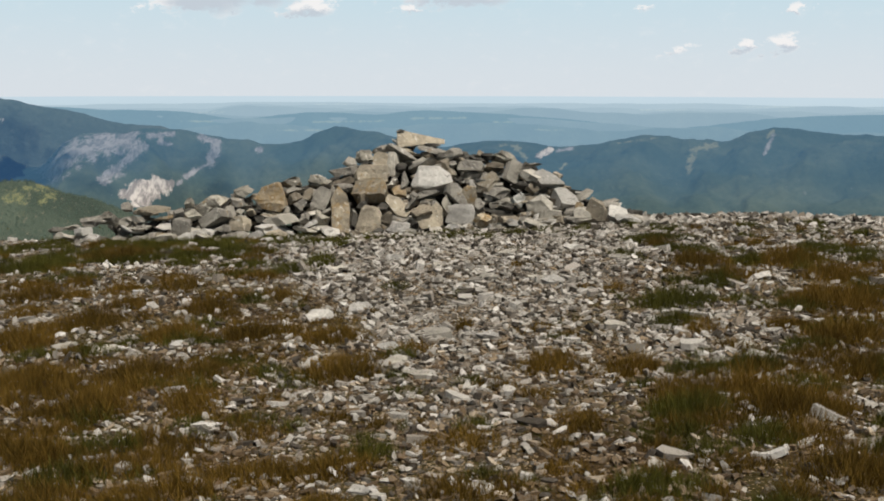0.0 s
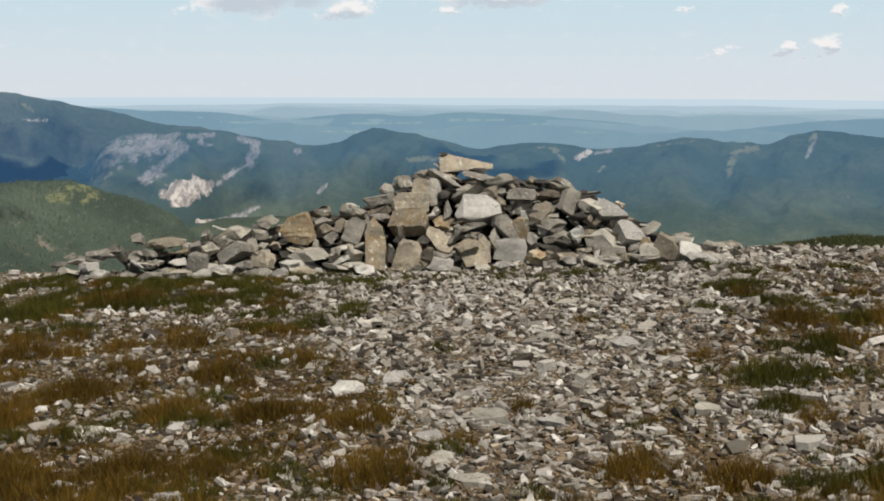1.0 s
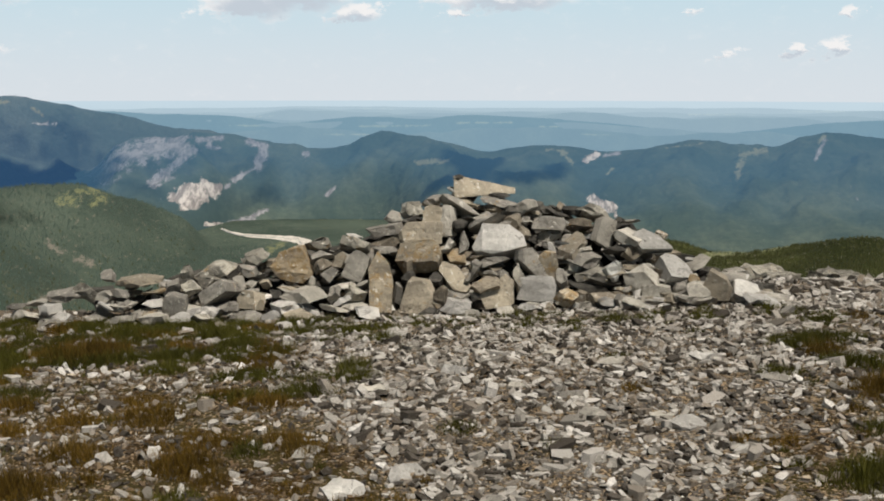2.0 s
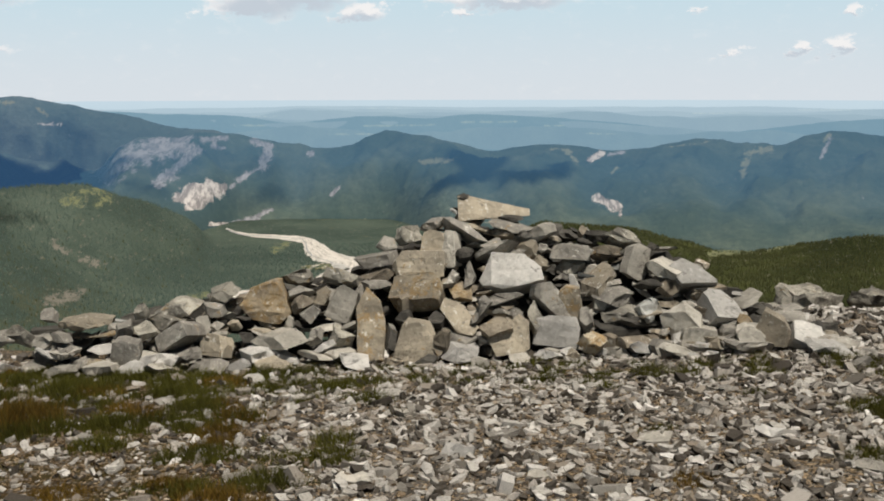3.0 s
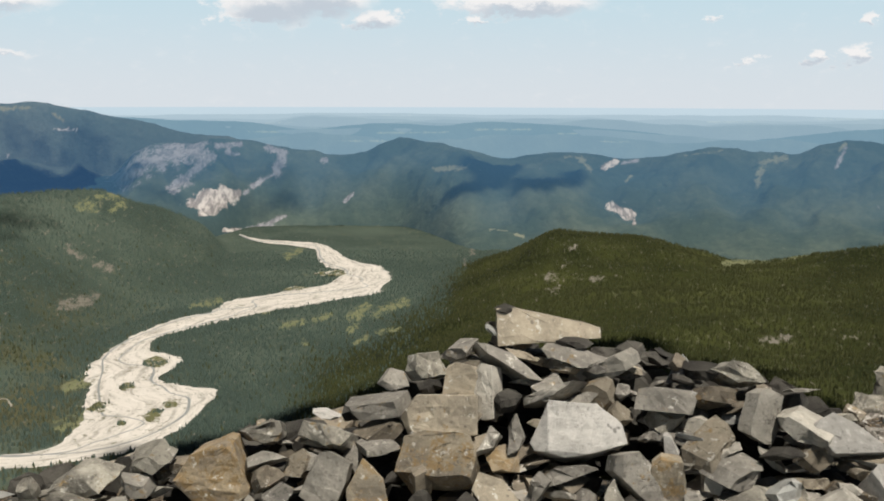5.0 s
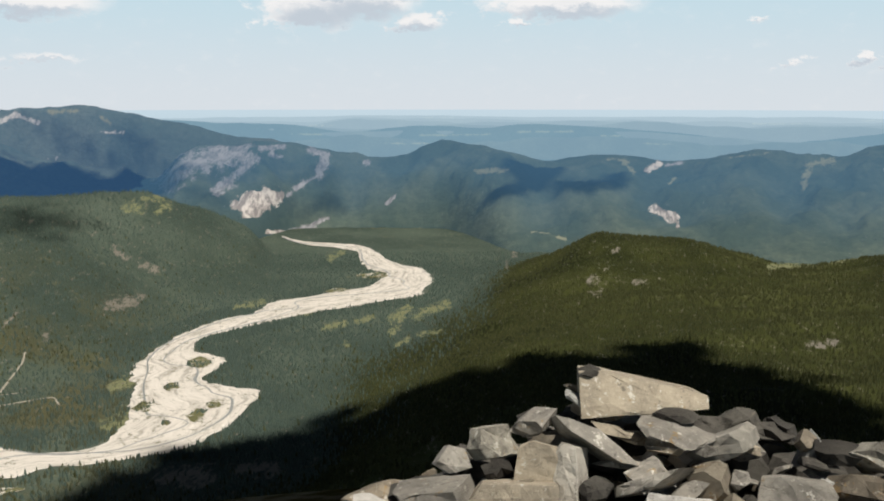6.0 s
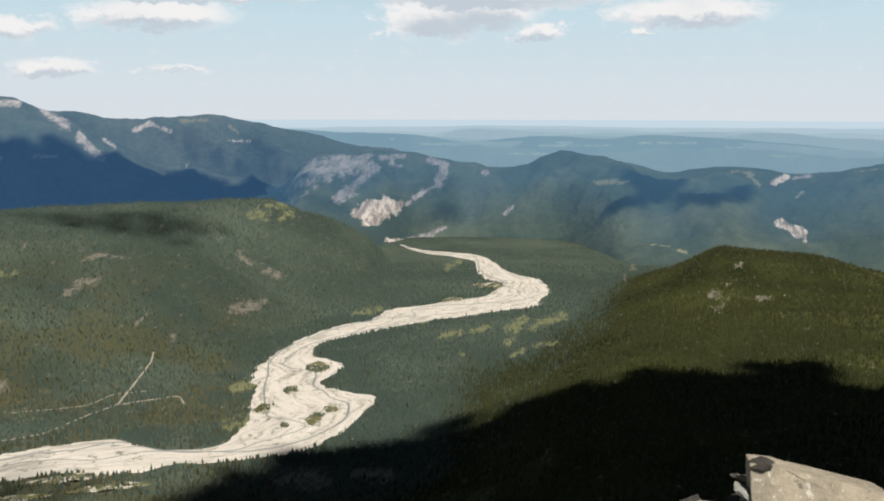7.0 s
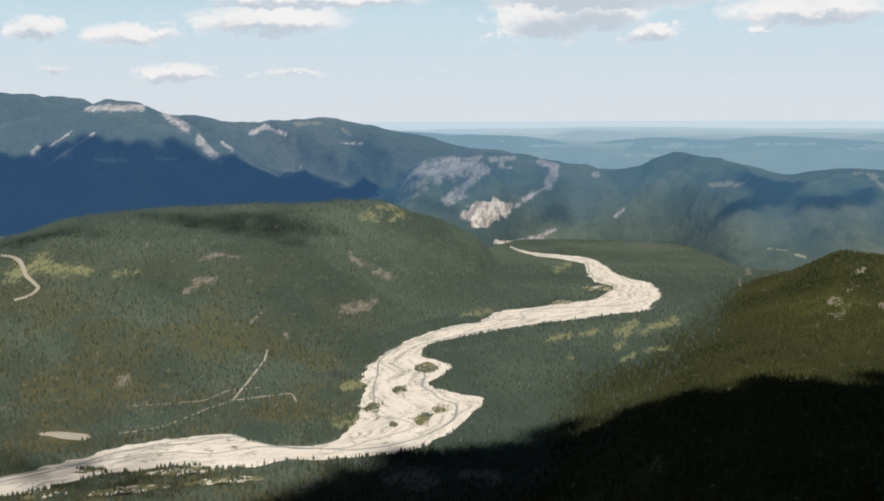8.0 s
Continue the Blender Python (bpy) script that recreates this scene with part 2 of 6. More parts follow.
def distance_material(name, wood, bright, bare, haze_glow, amount, grain=1.0):
    """Far ranges and plain, their blue haze put in as emission over the ground."""
    m, n = material(name)
    spot = place_of(n)
    rock = n.mask("rock")
    meadow = n.mask("meadow")
    broad = n.noise(spot, 0.004 * grain, 6, 0.62)
    fine = n.noise(spot, 0.045 * grain, 6, 0.7)
    edge = n.math("MULTIPLY", n.math("SUBTRACT", n.noise(n.vec("MULTIPLY", spot, (1.3, 0.5, 0.8)), 0.05 * grain, 8, 0.82, 0.4), 0.5), 2.8)
    color = n.mix(n.span(broad, 0.4, 0.68), wood, bright)
    color = n.mix(n.span(fine, 0.3, 0.7, 0, 0.35), color, [c * 0.5 for c in wood])
    color = n.mix(n.span(n.math("ADD", n.math("MULTIPLY", meadow, 0.9), edge), 0.42, 0.72), color, (0.25, 0.245, 0.15))
    color = n.mix(n.span(n.math("ADD", n.math("MULTIPLY", rock, 0.93), edge), 0.32, 0.66), color, n.mix(n.span(n.noise(n.vec("MULTIPLY", spot, (1, 0.35, 0.35)), 0.05 * grain, 6, 0.75), 0.36, 0.62), [c * 0.45 for c in bare], bare))
    cliff = n.noise(n.vec("MULTIPLY", spot, (1, 0.3, 0.12)), 0.05 * grain, 5, 0.7)
    color = n.mix(n.span(n.math("ADD", n.mask("cliff"), n.math("MULTIPLY", edge, 0.5)), 0.42, 0.56), color, n.mix(n.span(cliff, 0.4, 0.6), (0.30, 0.245, 0.20), (0.78, 0.69, 0.60)))
    ground = n.surface(color, 1.0, n.bump(fine, 0.7, 14.0), 0.0)
    glow = n.add("ShaderNodeEmission", {"Color": (*haze_glow, 1), "Strength": 1.0}).outputs[0]
    n.finish(n.add("ShaderNodeMixShader", {0: n.math("MULTIPLY", n.mask("haze_glow"), amount), 1: ground, 2: glow}).outputs[0])
    return m


def gravel_material():
    """Bleached gravel, combed into bars along the flow."""
    m, n = material("river_gravel")
    spot = place_of(n)
    flow = n.add("ShaderNodeCombineXYZ", {0: n.mask("along"), 1: n.mask("across"), 2: 0.0}).outputs[0]
    wander = n.noise(n.vec("MULTIPLY", flow, (0.006, 0.012, 0)), 1.0, 3, 0.5)
    bars = n.noise(n.vec("ADD", n.vec("MULTIPLY", flow, (0.011, 0.085, 0)), n.vec("MULTIPLY", wander, (0.0, 5.0, 0.0))), 1.0, 6, 0.66, 0.3)
    fine = n.noise(spot, 0.3, 4, 0.7)
    color = n.mix(n.span(bars, 0.34, 0.54), (0.36, 0.33, 0.28), (0.63, 0.58, 0.51))
    color = n.mix(n.span(bars, 0.56, 0.7, 0, 0.7), color, (0.76, 0.71, 0.64))
    color = n.mix(n.span(fine, 0.58, 0.75, 0, 0.35), color, (0.40, 0.37, 0.32))
    color = n.mix(n.span(n.noise(spot, 0.065, 6, 0.8), 0.56, 0.62, 0, 0.8), color, (0.13, 0.13, 0.075))
    n.finish(n.surface(color, 0.9, n.bump(fine, 0.5, 0.6), 0.2))
    return m


def scrub_material():
    """Low willow scrub and grass with bare gravel showing through."""
    m, n = material("river_scrub")
    spot = place_of(n)
    green = n.mix(n.noise(spot, 0.09, 5, 0.7), (0.05, 0.06, 0.025), (0.20, 0.185, 0.09))
    color = n.mix(n.span(n.noise(spot, 0.07, 6, 0.75), 0.5, 0.58), green, (0.48, 0.45, 0.39))
    n.finish(n.surface(color, 0.95, None, 0.1))
    return m


def plain_material(name, color, rough=0.9, specular=0.2):
    m, n = material(name)
    grain = n.noise(place_of(n), 0.2, 4, 0.6)
    n.finish(n.surface(n.mix(grain, [c * 0.75 for c in color], [c * 1.2 for c in color]), rough, None, specular))
    return m


SCREE = scree_material("scree_stone", ((0.0, (0.035, 0.028, 0.020)), (0.22, (0.062, 0.051, 0.038)), (0.32, (0.27, 0.247, 0.210)),
                                       (0.62, (0.47, 0.440, 0.390)), (0.80, (0.19, 0.152, 0.110)), (1.0, (0.66, 0.625, 0.57))))
CRUMBS = scree_material("earthy_chips", ((0.0, (0.025, 0.017, 0.008)), (0.25, (0.068, 0.043, 0.021)), (0.5, (0.14, 0.096, 0.052)),
                                         (0.75, (0.24, 0.178, 0.112)), (0.88, (0.11, 0.066, 0.030)), (1.0, (0.50, 0.42, 0.315))))
SOIL, GRAVEL = soil_material(), gravel_material()
GRASS = grass_material("dry_grass", (0.046, 0.030, 0.004), (0.230, 0.134, 0.020))
GREEN = grass_material("green_grass", (0.034, 0.034, 0.005), (0.112, 0.106, 0.014))
WOODED = forest_floor_material()
# near woods dark olive; the farther NEEDLES greyed and blued for haze
DARK_NEEDLES = grass_material("dark_near_needles", (0.044, 0.050, 0.018), (0.104, 0.110, 0.040))
NEEDLES = grass_material("hazed_conifer_needles", (0.092, 0.130, 0.106), (0.120, 0.164, 0.132))
BROWN_NEEDLES = grass_material("olive_conifer_needles", (0.096, 0.106, 0.064), (0.130, 0.138, 0.080))
WATER = plain_material("shallow_water", (0.26, 0.265, 0.25), 0.5, 0.3)
CLOUD = plain_material("cloud_white", (0.8, 0.8, 0.8), 1.0, 0.0)
TRACK = plain_material("dirt_track", (0.33, 0.30, 0.24))
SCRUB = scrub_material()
# far land, hazed by emission of the last colour given
RIDGE = distance_material("hazed_wooded_ridge", (0.064, 0.086, 0.058), (0.122, 0.142, 0.092), (0.42, 0.39, 0.38), (0.080, 0.192, 0.318), 0.55)
MOUNTAIN = distance_material("hazed_mountain", (0.098, 0.135, 0.112), (0.152, 0.182, 0.145), (0.66, 0.61, 0.54), (0.060, 0.165, 0.345), 0.40)
HILLS = distance_material("hazed_far_hills", (0.035, 0.055, 0.060), (0.07, 0.09, 0.08), (0.3, 0.3, 0.3), (0.27, 0.45, 0.58), 0.68)
PLAIN = distance_material("hazed_far_plain", (0.03, 0.06, 0.06), (0.22, 0.25, 0.20), (0.3, 0.3, 0.3), (0.57, 0.70, 0.785), 0.80, 1.6)


# ---- ground and valley ----
def fbm(x, y, scale, octaves=4, seed=0):
    """Value noise, about -1 to 1, on numpy arrays."""
    x, y = np.asarray(x, float) * scale, np.asarray(y, float) * scale
    total, weight, norm = 0.0, 1.0, 0.0
    for k in range(octaves):
        xi, yi = np.floor(x), np.floor(y)
        u, v = x - xi, y - yi
        u, v = u * u * (3 - 2 * u), v * v * (3 - 2 * v)

        def corner(i, j):
            h = np.sin((xi + i) * 127.1 + (yi + j) * 311.7 + seed * 74.7 + k * 19.19) * 43758.5453
            return (h - np.floor(h)) * 2 - 1
        total = total + weight * ((corner(0, 0) * (1 - u) + corner(1, 0) * u) * (1 - v)
                                  + (corner(0, 1) * (1 - u) + corner(1, 1) * u) * v)
        norm += weight
        weight *= 0.5
        x, y = x * 2.03 + 5.2, y * 2.03 + 1.3
    return total / norm


def smooth(v, lo, hi):
    s = np.clip((np.asarray(v, float) - lo) / (hi - lo), 0, 1)
    return s * s * (3 - 2 * s)


def grid_mesh(name, verts, rows, cols, mat, masks=(), closed=False, flat=False):
    """A sheet of rows x cols points as one mesh."""
    mesh = bpy.data.meshes.new(name)
    i, j = np.meshgrid(np.arange(rows - 1), np.arange(cols if closed else cols - 1), indexing="ij")
    a = i * cols + j
    b = i * cols + (j + 1) % cols
    faces = np.stack([a, b, b + cols, a + cols], -1).reshape(-1, 4)
    load_mesh(mesh, verts, faces)
    for key, values in dict(masks).items():
        mesh.attributes.new(key, "FLOAT", "POINT").data.foreach_set("value", np.asarray(values, np.float32).ravel())
    mesh.materials.append(mat)
    mesh.polygons.foreach_set("use_smooth", np.full(len(mesh.polygons), not flat))
    return new(name, mesh)


def load_mesh(mesh, verts, faces):
    """Fills a mesh with faces that all have the same number of corners."""
    verts, faces = np.asarray(verts, np.float32), np.asarray(faces, np.int32)
    k = faces.shape[1]
    mesh.vertices.add(len(verts))
    mesh.vertices.foreach_set("co", verts.ravel())
    mesh.loops.add(faces.size)
    mesh.loops.foreach_set("vertex_index", faces.ravel())
    mesh.polygons.add(len(faces))
    mesh.polygons.foreach_set("loop_start", np.arange(0, faces.size, k, dtype=np.int32))
    mesh.polygons.foreach_set("use_smooth", np.zeros(len(faces), bool))
    mesh.update(calc_edges=True)
    mesh.validate()


def bend(v, knots, values):
    """Smooth curve through a few knots (monotone cubic), for one column or many."""
    v, knots, values = np.asarray(v, float), np.asarray(knots, float), np.asarray(values, float)
    h = np.diff(knots)
    s = np.diff(values) / h
    m = np.zeros_like(values)
    same = s[:-1] * s[1:] > 0
    w1, w2 = 2 * h[1:] + h[:-1], h[1:] + 2 * h[:-1]
    with np.errstate(divide="ignore", invalid="ignore"):
        m[1:-1] = np.where(same, (w1 + w2) / (w1 / s[:-1] + w2 / s[1:]), 0)
    m[0], m[-1] = s[0], s[-1]
    k = np.clip(np.searchsorted(knots, v) - 1, 0, len(h) - 1)
    t = np.clip((v - knots[k]) / h[k], 0, 1)
    return (values[k] * (1 + 2 * t) * (1 - t) ** 2 + m[k] * h[k] * t * (1 - t) ** 2
            + values[k + 1] * t * t * (3 - 2 * t) + m[k + 1] * h[k] * t * t * (t - 1))


def summit_height(x, y):
    """The rounded stony summit: up to the cairn, then away on all sides."""
    x, y = np.asarray(x, float), np.asarray(y, float)
    near = (-1.4, -0.32, -0.09, 0, 0.15, 0.13)
    steep = bend(y, (-16, 0, 4.6, 6, 7.7, 9, 10, 12, 14.4, 18, 26), (*near, 0.05, -0.6, -1.9, -4.2, -11))
    spur = bend(y, (-16, 0, 4.6, 6, 7.7, 9, 10, 12, 14.4, 18, 26), (*near, 0.09, -0.24, -0.92, -2.8, -9))
    z = steep + (spur - steep) * smooth(x, 0.8, 2.6)
    z = z + 0.04 * np.clip(x, -3, 1.7) - 0.03 * np.maximum(x - 3.5, 0)
    z = z - 0.025 * np.maximum(-x - 3.2, 0) ** 2 - 0.02 * np.maximum(x - 7, 0) ** 2
    z = z - 2.5 * np.maximum(np.abs(x) - 13, 0)
    return z + 0.035 * fbm(x, y, 0.9, 3, 4) + 0.012 * fbm(x, y, 5, 3, 8)


def scree_cover(x, y):
    """How stony the summit is, 0 to 1."""
    x, y = np.asarray(x, float), np.asarray(y, float)
    wide = bend(y, (0, 4.5, 5.2, 6.2, 7, 8, 9.5, 12), (0.2, 0.3, 0.45, 0.6, 1.1, 1.7, 2.3, 4.0))
    mid = bend(y, (0, 5, 7, 9, 12), (0.1, 0.1, 0.2, 0.35, 2.0))
    band = smooth(1.25 - np.abs(x - mid) / wide, 0.0, 0.45)
    band = band * (0.5 + 0.5 * smooth(y, 4.8, 6.4))
    patch = smooth(1.4 - np.hypot((x - 1.55) / 0.45, (y - 5.5) / 0.75), 0, 0.5)
    beyond = smooth(y + 0.55 * (x - 2), 10.0, 11.0)
    left = 0.36 * smooth(y, 5.8, 7.2)
    base = np.maximum.reduce([band, patch, beyond, left])
    return np.clip(base + 0.6 * fbm(x, y, 1.5, 4, 21), 0, 1)


def build_summit():
    xs, ys = np.arange(-15, 15.01, 0.12), np.arange(-13, 25.01, 0.12)
    X, Y = np.meshgrid(xs, ys)
    Z = summit_height(X, Y) + 0.012 * fbm(X, Y, 14, 2, 3)
    ob = grid_mesh("ground", np.stack([X, Y, Z], -1).reshape(-1, 3), len(ys), len(xs), SOIL, {"scree": scree_cover(X, Y)})
    return tagged(ob, "stony mountain summit ground with thin brown soil", "ground", kind="structure")


ground = build_summit()

EYE_Z, FLOOR = 2.0, -470.0


def climb(r, e):
    return np.maximum(EYE_Z + r * math.tan(radians(e)), FLOOR)


def layer(rows):
    """One ring of the valley's relief: bearing, distance, angle above the level of the eye."""
    az, r, e = zip(*rows)
    return az, r, [float(climb(b, c)) for b, c in zip(r, e)]


FL = -60
RELIEF = []
RELIEF.append(layer([(-180, 12, -24), (180, 12, -24)]))
RELIEF.append(layer([(-180, 30, -29), (180, 30, -29)]))
RELIEF.append(layer([(-180, 120, -32), (180, 120, -32)]))
RELIEF.append(layer([(-180, 330, -33), (180, 330, -32)]))
RELIEF.append(layer([(-180, 700, -30), (-45, 700, -29), (-12, 700, -27), (-4, 700, -25), (3, 700, -23.5), (20, 700, -22.5), (40, 700, -24), (180, 700, -30)]))
RELIEF.append(layer([(-180, 1000, -25), (-45, 1000, -24.6), (-20, 1000, -24.3), (-12, 1000, -22.5), (-5, 1000, -20), (0, 1000, -18.8), (20, 1000, -17.6), (180, 1000, -25)]))
RELIEF.append(layer([(-180, 1280, FL), (-14, 1280, FL), (-8, 1280, -18), (-4, 1280, -16.5), (0, 1280, -15.6), (20, 1280, -14.8), (60, 1280, FL), (180, 1280, FL)]))
RELIEF.append(layer([(-180, 1650, FL), (-14, 1650, FL), (-8, 1650, -15.2), (-4, 1650, -14), (0, 1650, -13), (10, 1650, -12), (20, 1650, -12), (60, 1650, FL), (180, 1650, FL)]))
RELIEF.append(layer([(-180, 2000, FL), (-60, 2000, -11), (-44, 2000, -11), (-36, 2000, -11.2), (-30, 2000, -11.5), (-26, 2000, -12.2), (-21, 2000, FL), (-8, 2000, FL),
           (-4, 2000, -12.4), (0, 2000, -11.2), (10, 2000, -10.4), (20, 2000, -10.2), (60, 2000, FL), (180, 2000, FL)]))
RELIEF.append(layer([(-180, 2350, FL), (-60, 2350, -8), (-44, 2350, -8.1), (-38, 2350, -6.8), (-30, 2350, -7.6), (-25, 2350, -8.8), (-21, 2350, -10.8), (-17, 2350, FL), (-5, 2350, FL),
           (-2, 2350, -10.2), (1, 2350, -8.9), (3.5, 2350, -7.85), (8, 2350, -8.05), (13, 2350, -9.2), (17, 2350, -8.5), (20.5, 2350, -8.15), (40, 2350, -8), (180, 2350, FL)]))
RELIEF.append(layer([(-180, 2750, FL), (-60, 2750, -7), (-44, 2700, -7.2), (-41, 2700, -6.6), (-38, 2700, -5.8), (-32, 2700, -5.5), (-26, 2700, -5.35), (-22.3, 2750, -5.4), (-20.4, 2850, -5.67),
           (-18.5, 2950, -6.46), (-16.6, 3050, -7.26), (-15, 3100, FL), (0, 3000, FL), (180, 2800, FL)]))
RELIEF.append(layer([(-180, 3200, FL), (-60, 3200, -8), (-26, 3200, -7.6), (-20, 3350, -7.4), (-15, 3400, FL), (180, 3300, FL)]))
RELIEF.append(layer([(-180, 3800, FL), (-50, 3800, -6.6), (-24, 3800, -6.6), (-18, 3800, -6.9), (-14, 3800, FL), (180, 3800, FL)]))


class Valley:
    """Height of the land round the summit by bearing and distance."""

    def __init__(self):
        fine = np.arange(-50, 34.01, 0.15)
        self.az = np.concatenate([np.arange(-180, -50, 5.0), fine, np.arange(38, 180, 5.0)])
        self.r = np.concatenate([np.geomspace(12, 680, 34), np.geomspace(700, 3790, 260)])
        z = np.zeros((len(self.az), len(self.r)))
        knots, heights = [], []
        for az, r, h in RELIEF:
            knots.append(bend(self.az, az, r))
            heights.append(bend(self.az, az, h))
        knots, heights = np.array(knots), np.array(heights)
        for k in range(len(self.az)):
            z[k] = bend(self.r, knots[:, k], heights[:, k])
        A, R = np.meshgrid(np.radians(self.az), self.r, indexing="ij")
        self.x, self.y = R * np.sin(A), 8 + R * np.cos(A)
        # spurs and gullies, none on the valley floor or close under the summit
        swell = smooth(z, FLOOR + 4, FLOOR + 90) * smooth(R, 250, 900)
        rough = 0.6 * (1 - 2 * np.abs(fbm(self.x, self.y, 1 / 330, 4, 5))) + 0.5 * fbm(self.x, self.y, 1 / 130, 4, 6)
        self.z = z + swell * 17 * (rough - 0.15) + 1.0 * fbm(self.x, self.y, 1 / 25, 2, 9) * smooth(R, 100, 700)

    def height(self, x, y):
        a = np.degrees(np.arctan2(x, y - 8))
        r = np.hypot(x, y - 8)
        i = np.clip(np.searchsorted(self.az, a) - 1, 0, len(self.az) - 2)
        j = np.clip(np.searchsorted(self.r, r) - 1, 0, len(self.r) - 2)
        u = np.clip((a - self.az[i]) / (self.az[i + 1] - self.az[i]), 0, 1)
        v = np.clip((r - self.r[j]) / (self.r[j + 1] - self.r[j]), 0, 1)
        z = self.z
        return (z[i, j] * (1 - u) + z[i + 1, j] * u) * (1 - v) + (z[i, j + 1] * (1 - u) + z[i + 1, j + 1] * u) * v


valley = Valley()
# open places in the woods: bearing and angle of both ends, half width in degrees
WOOD_MEADOWS = ((-22.9, -6.14, -22.2, -6, 0.27), (-22, -5.6, -21, -5.55, 0.12), (-21.2, -6.16, -20.7, -6.05, 0.21), (-41.4, -8.5, -39.9, -7.87, 0.4), (-39.6, -8.3, -37.8, -8.55, 0.25),
                (-36.4, -8.8, -34.9, -8.7, 0.14), (-24, -15.6, -23.1, -15.15, 0.25), (-24.25, -17.5, -23.1, -17, 0.4), (-17.4, -11.7, -15.7, -11.4, 0.15), (-15, -12.15, -12.8, -12.1, 0.09),
                (12.2, -9.18, 14.9, -8.8, 0.14), (14.9, -8.8, 16.5, -8.45, 0.1))
RIVER_MEADOWS = ((-8.7, -12.6, -7.6, -12, 0.22), (-7.2, -12.3, -5.4, -11.7, 0.2), (-8.6, -13.3, -8.2, -12.7, 0.16), (-8.4, -14, -7.7, -13.7, 0.14), (-7, -13.4, -5.8, -13.2, 0.12),
                 (-12.4, -12.9, -11.2, -12.7, 0.14), (-10.6, -12.6, -9.7, -12.4, 0.14), (-11.4, -13.6, -11.1, -13.9, 0.1), (-12, -9.05, -11.3, -8.75, 0.16))
MEADOWS = WOOD_MEADOWS + RIVER_MEADOWS
OUTCROPS = ((-31.9, -8.27, -30.6, -7.95, 0.12), (-32.6, -9.85, -31.9, -9.67, 0.18), (-32.0, -9.36, -30.9, -9.23, 0.2), (-31.4, -9.76, -31.1, -9.46, 0.12),
            (-23.65, -8.2, -22.9, -8.77, 0.12), (-22.3, -9.1, -21.4, -9.4, 0.12), (-24.0, -11.2, -23.0, -11.2, 0.24), (-23.0, -10.95, -22.3, -10.9, 0.24),
            (-36.4, -14.5, -35.9, -14.4, 0.2), (-29.3, -11.84, -28.0, -10.8, 0.06), (-27.3, -12.45, -27.27, -12.7, 0.12), (-30.3, -8.1, -29.3, -8.3, 0.06),
            (-34.7, -7.6, -34.5, -7.25, 0.09), (-35.3, -6.1, -35.2, -6.15, 0.09), (-27.7, -6.6, -27.5, -6.5, 0.09), (-21.5, -20.5, -19.3, -20.4, 0.45))
SPUR_OUTCROPS = ((-17.3, -20.25, -15.3, -20.5, 0.3), (2.66, -10.24, 3.3, -10.47, 0.2), (2.5, -10.9, 3.15, -10.94, 0.15), (5.1, -10.27, 5.65, -10.2, 0.12),
                 (3.4, -9.6, 3.65, -9.5, 0.09), (3.9, -8.6, 4.1, -8.5, 0.12), (14.4, -13.15, 15.7, -12.9, 0.17), (18.55, -12.6, 19.1, -12.6, 0.09),
                 (-2.1, -9.35, -2.05, -9.6, 0.09), (-1.65, -8.8, -1.6, -9.0, 0.09))


def spots(x, y, z, places, rag=0.35):
    """Mask of strokes given by bearing and angle, with ragged rims."""
    a = np.degrees(np.arctan2(x, y - 8))
    e = np.degrees(np.arctan2(z - EYE_Z, np.hypot(x, y - 8)))
    mask = np.zeros_like(a)
    for a0, e0, a1, e1, w in places:
        da, de = a1 - a0, e1 - e0
        f = np.clip(((a - a0) * da + (e - e0) * de) / (da * da + de * de + 1e-9), 0, 1)
        mask = np.maximum(mask, 1.0 - 0.5 * np.hypot(a - a0 - f * da, e - e0 - f * de) / w)
    return np.clip(mask + rag * 1.7 * fbm(x, y, 1 / 28, 4, 31) * (mask > 0.15), 0, 1)


valley_meadow = spots(valley.x, valley.y, valley.z, MEADOWS)


def near_wood_share(x, y, z):
    """Share of darker woods on the near slopes, left free of painted haze."""
    a = np.degrees(np.arctan2(x, y - 8))
    near = smooth(a, -22, -6) * smooth(np.hypot(x, y - 8), 2900, 2500) * smooth(z, FLOOR + 5, FLOOR + 60)
    return np.maximum(near, (0.2 + 0.65 * smooth(a, -24, -14)) * smooth(np.hypot(x, y - 8), 2700, 1650) * smooth(z, FLOOR - 3, FLOOR + 20) + 0.15 * smooth(np.hypot(x, y - 8), 1330, 1150))


def heath_share(x, y):
    """Where the hill west of the river is browner, with thin woods."""
    a = np.degrees(np.arctan2(x, y - 8))
    return smooth(a, -16, -27) * smooth(np.hypot(x, y - 8), 2500, 1700)


valley_rock = spots(valley.x, valley.y, valley.z, OUTCROPS + SPUR_OUTCROPS)
tagged(grid_mesh("valley_ground", np.stack([valley.x, valley.y, valley.z], -1).reshape(-1, 3), len(valley.az), len(valley.r), WOODED,
                 {"meadow": valley_meadow, "rock": valley_rock, "near_wood": near_wood_share(valley.x, valley.y, valley.z), "heath": heath_share(valley.x, valley.y)}),
       "dark green wooded mountain slopes and valley floor", "ground", kind="structure")


# ---- far ranges ----
LANDS = [(valley.x.ravel(), valley.y.ravel(), valley.z.ravel())]


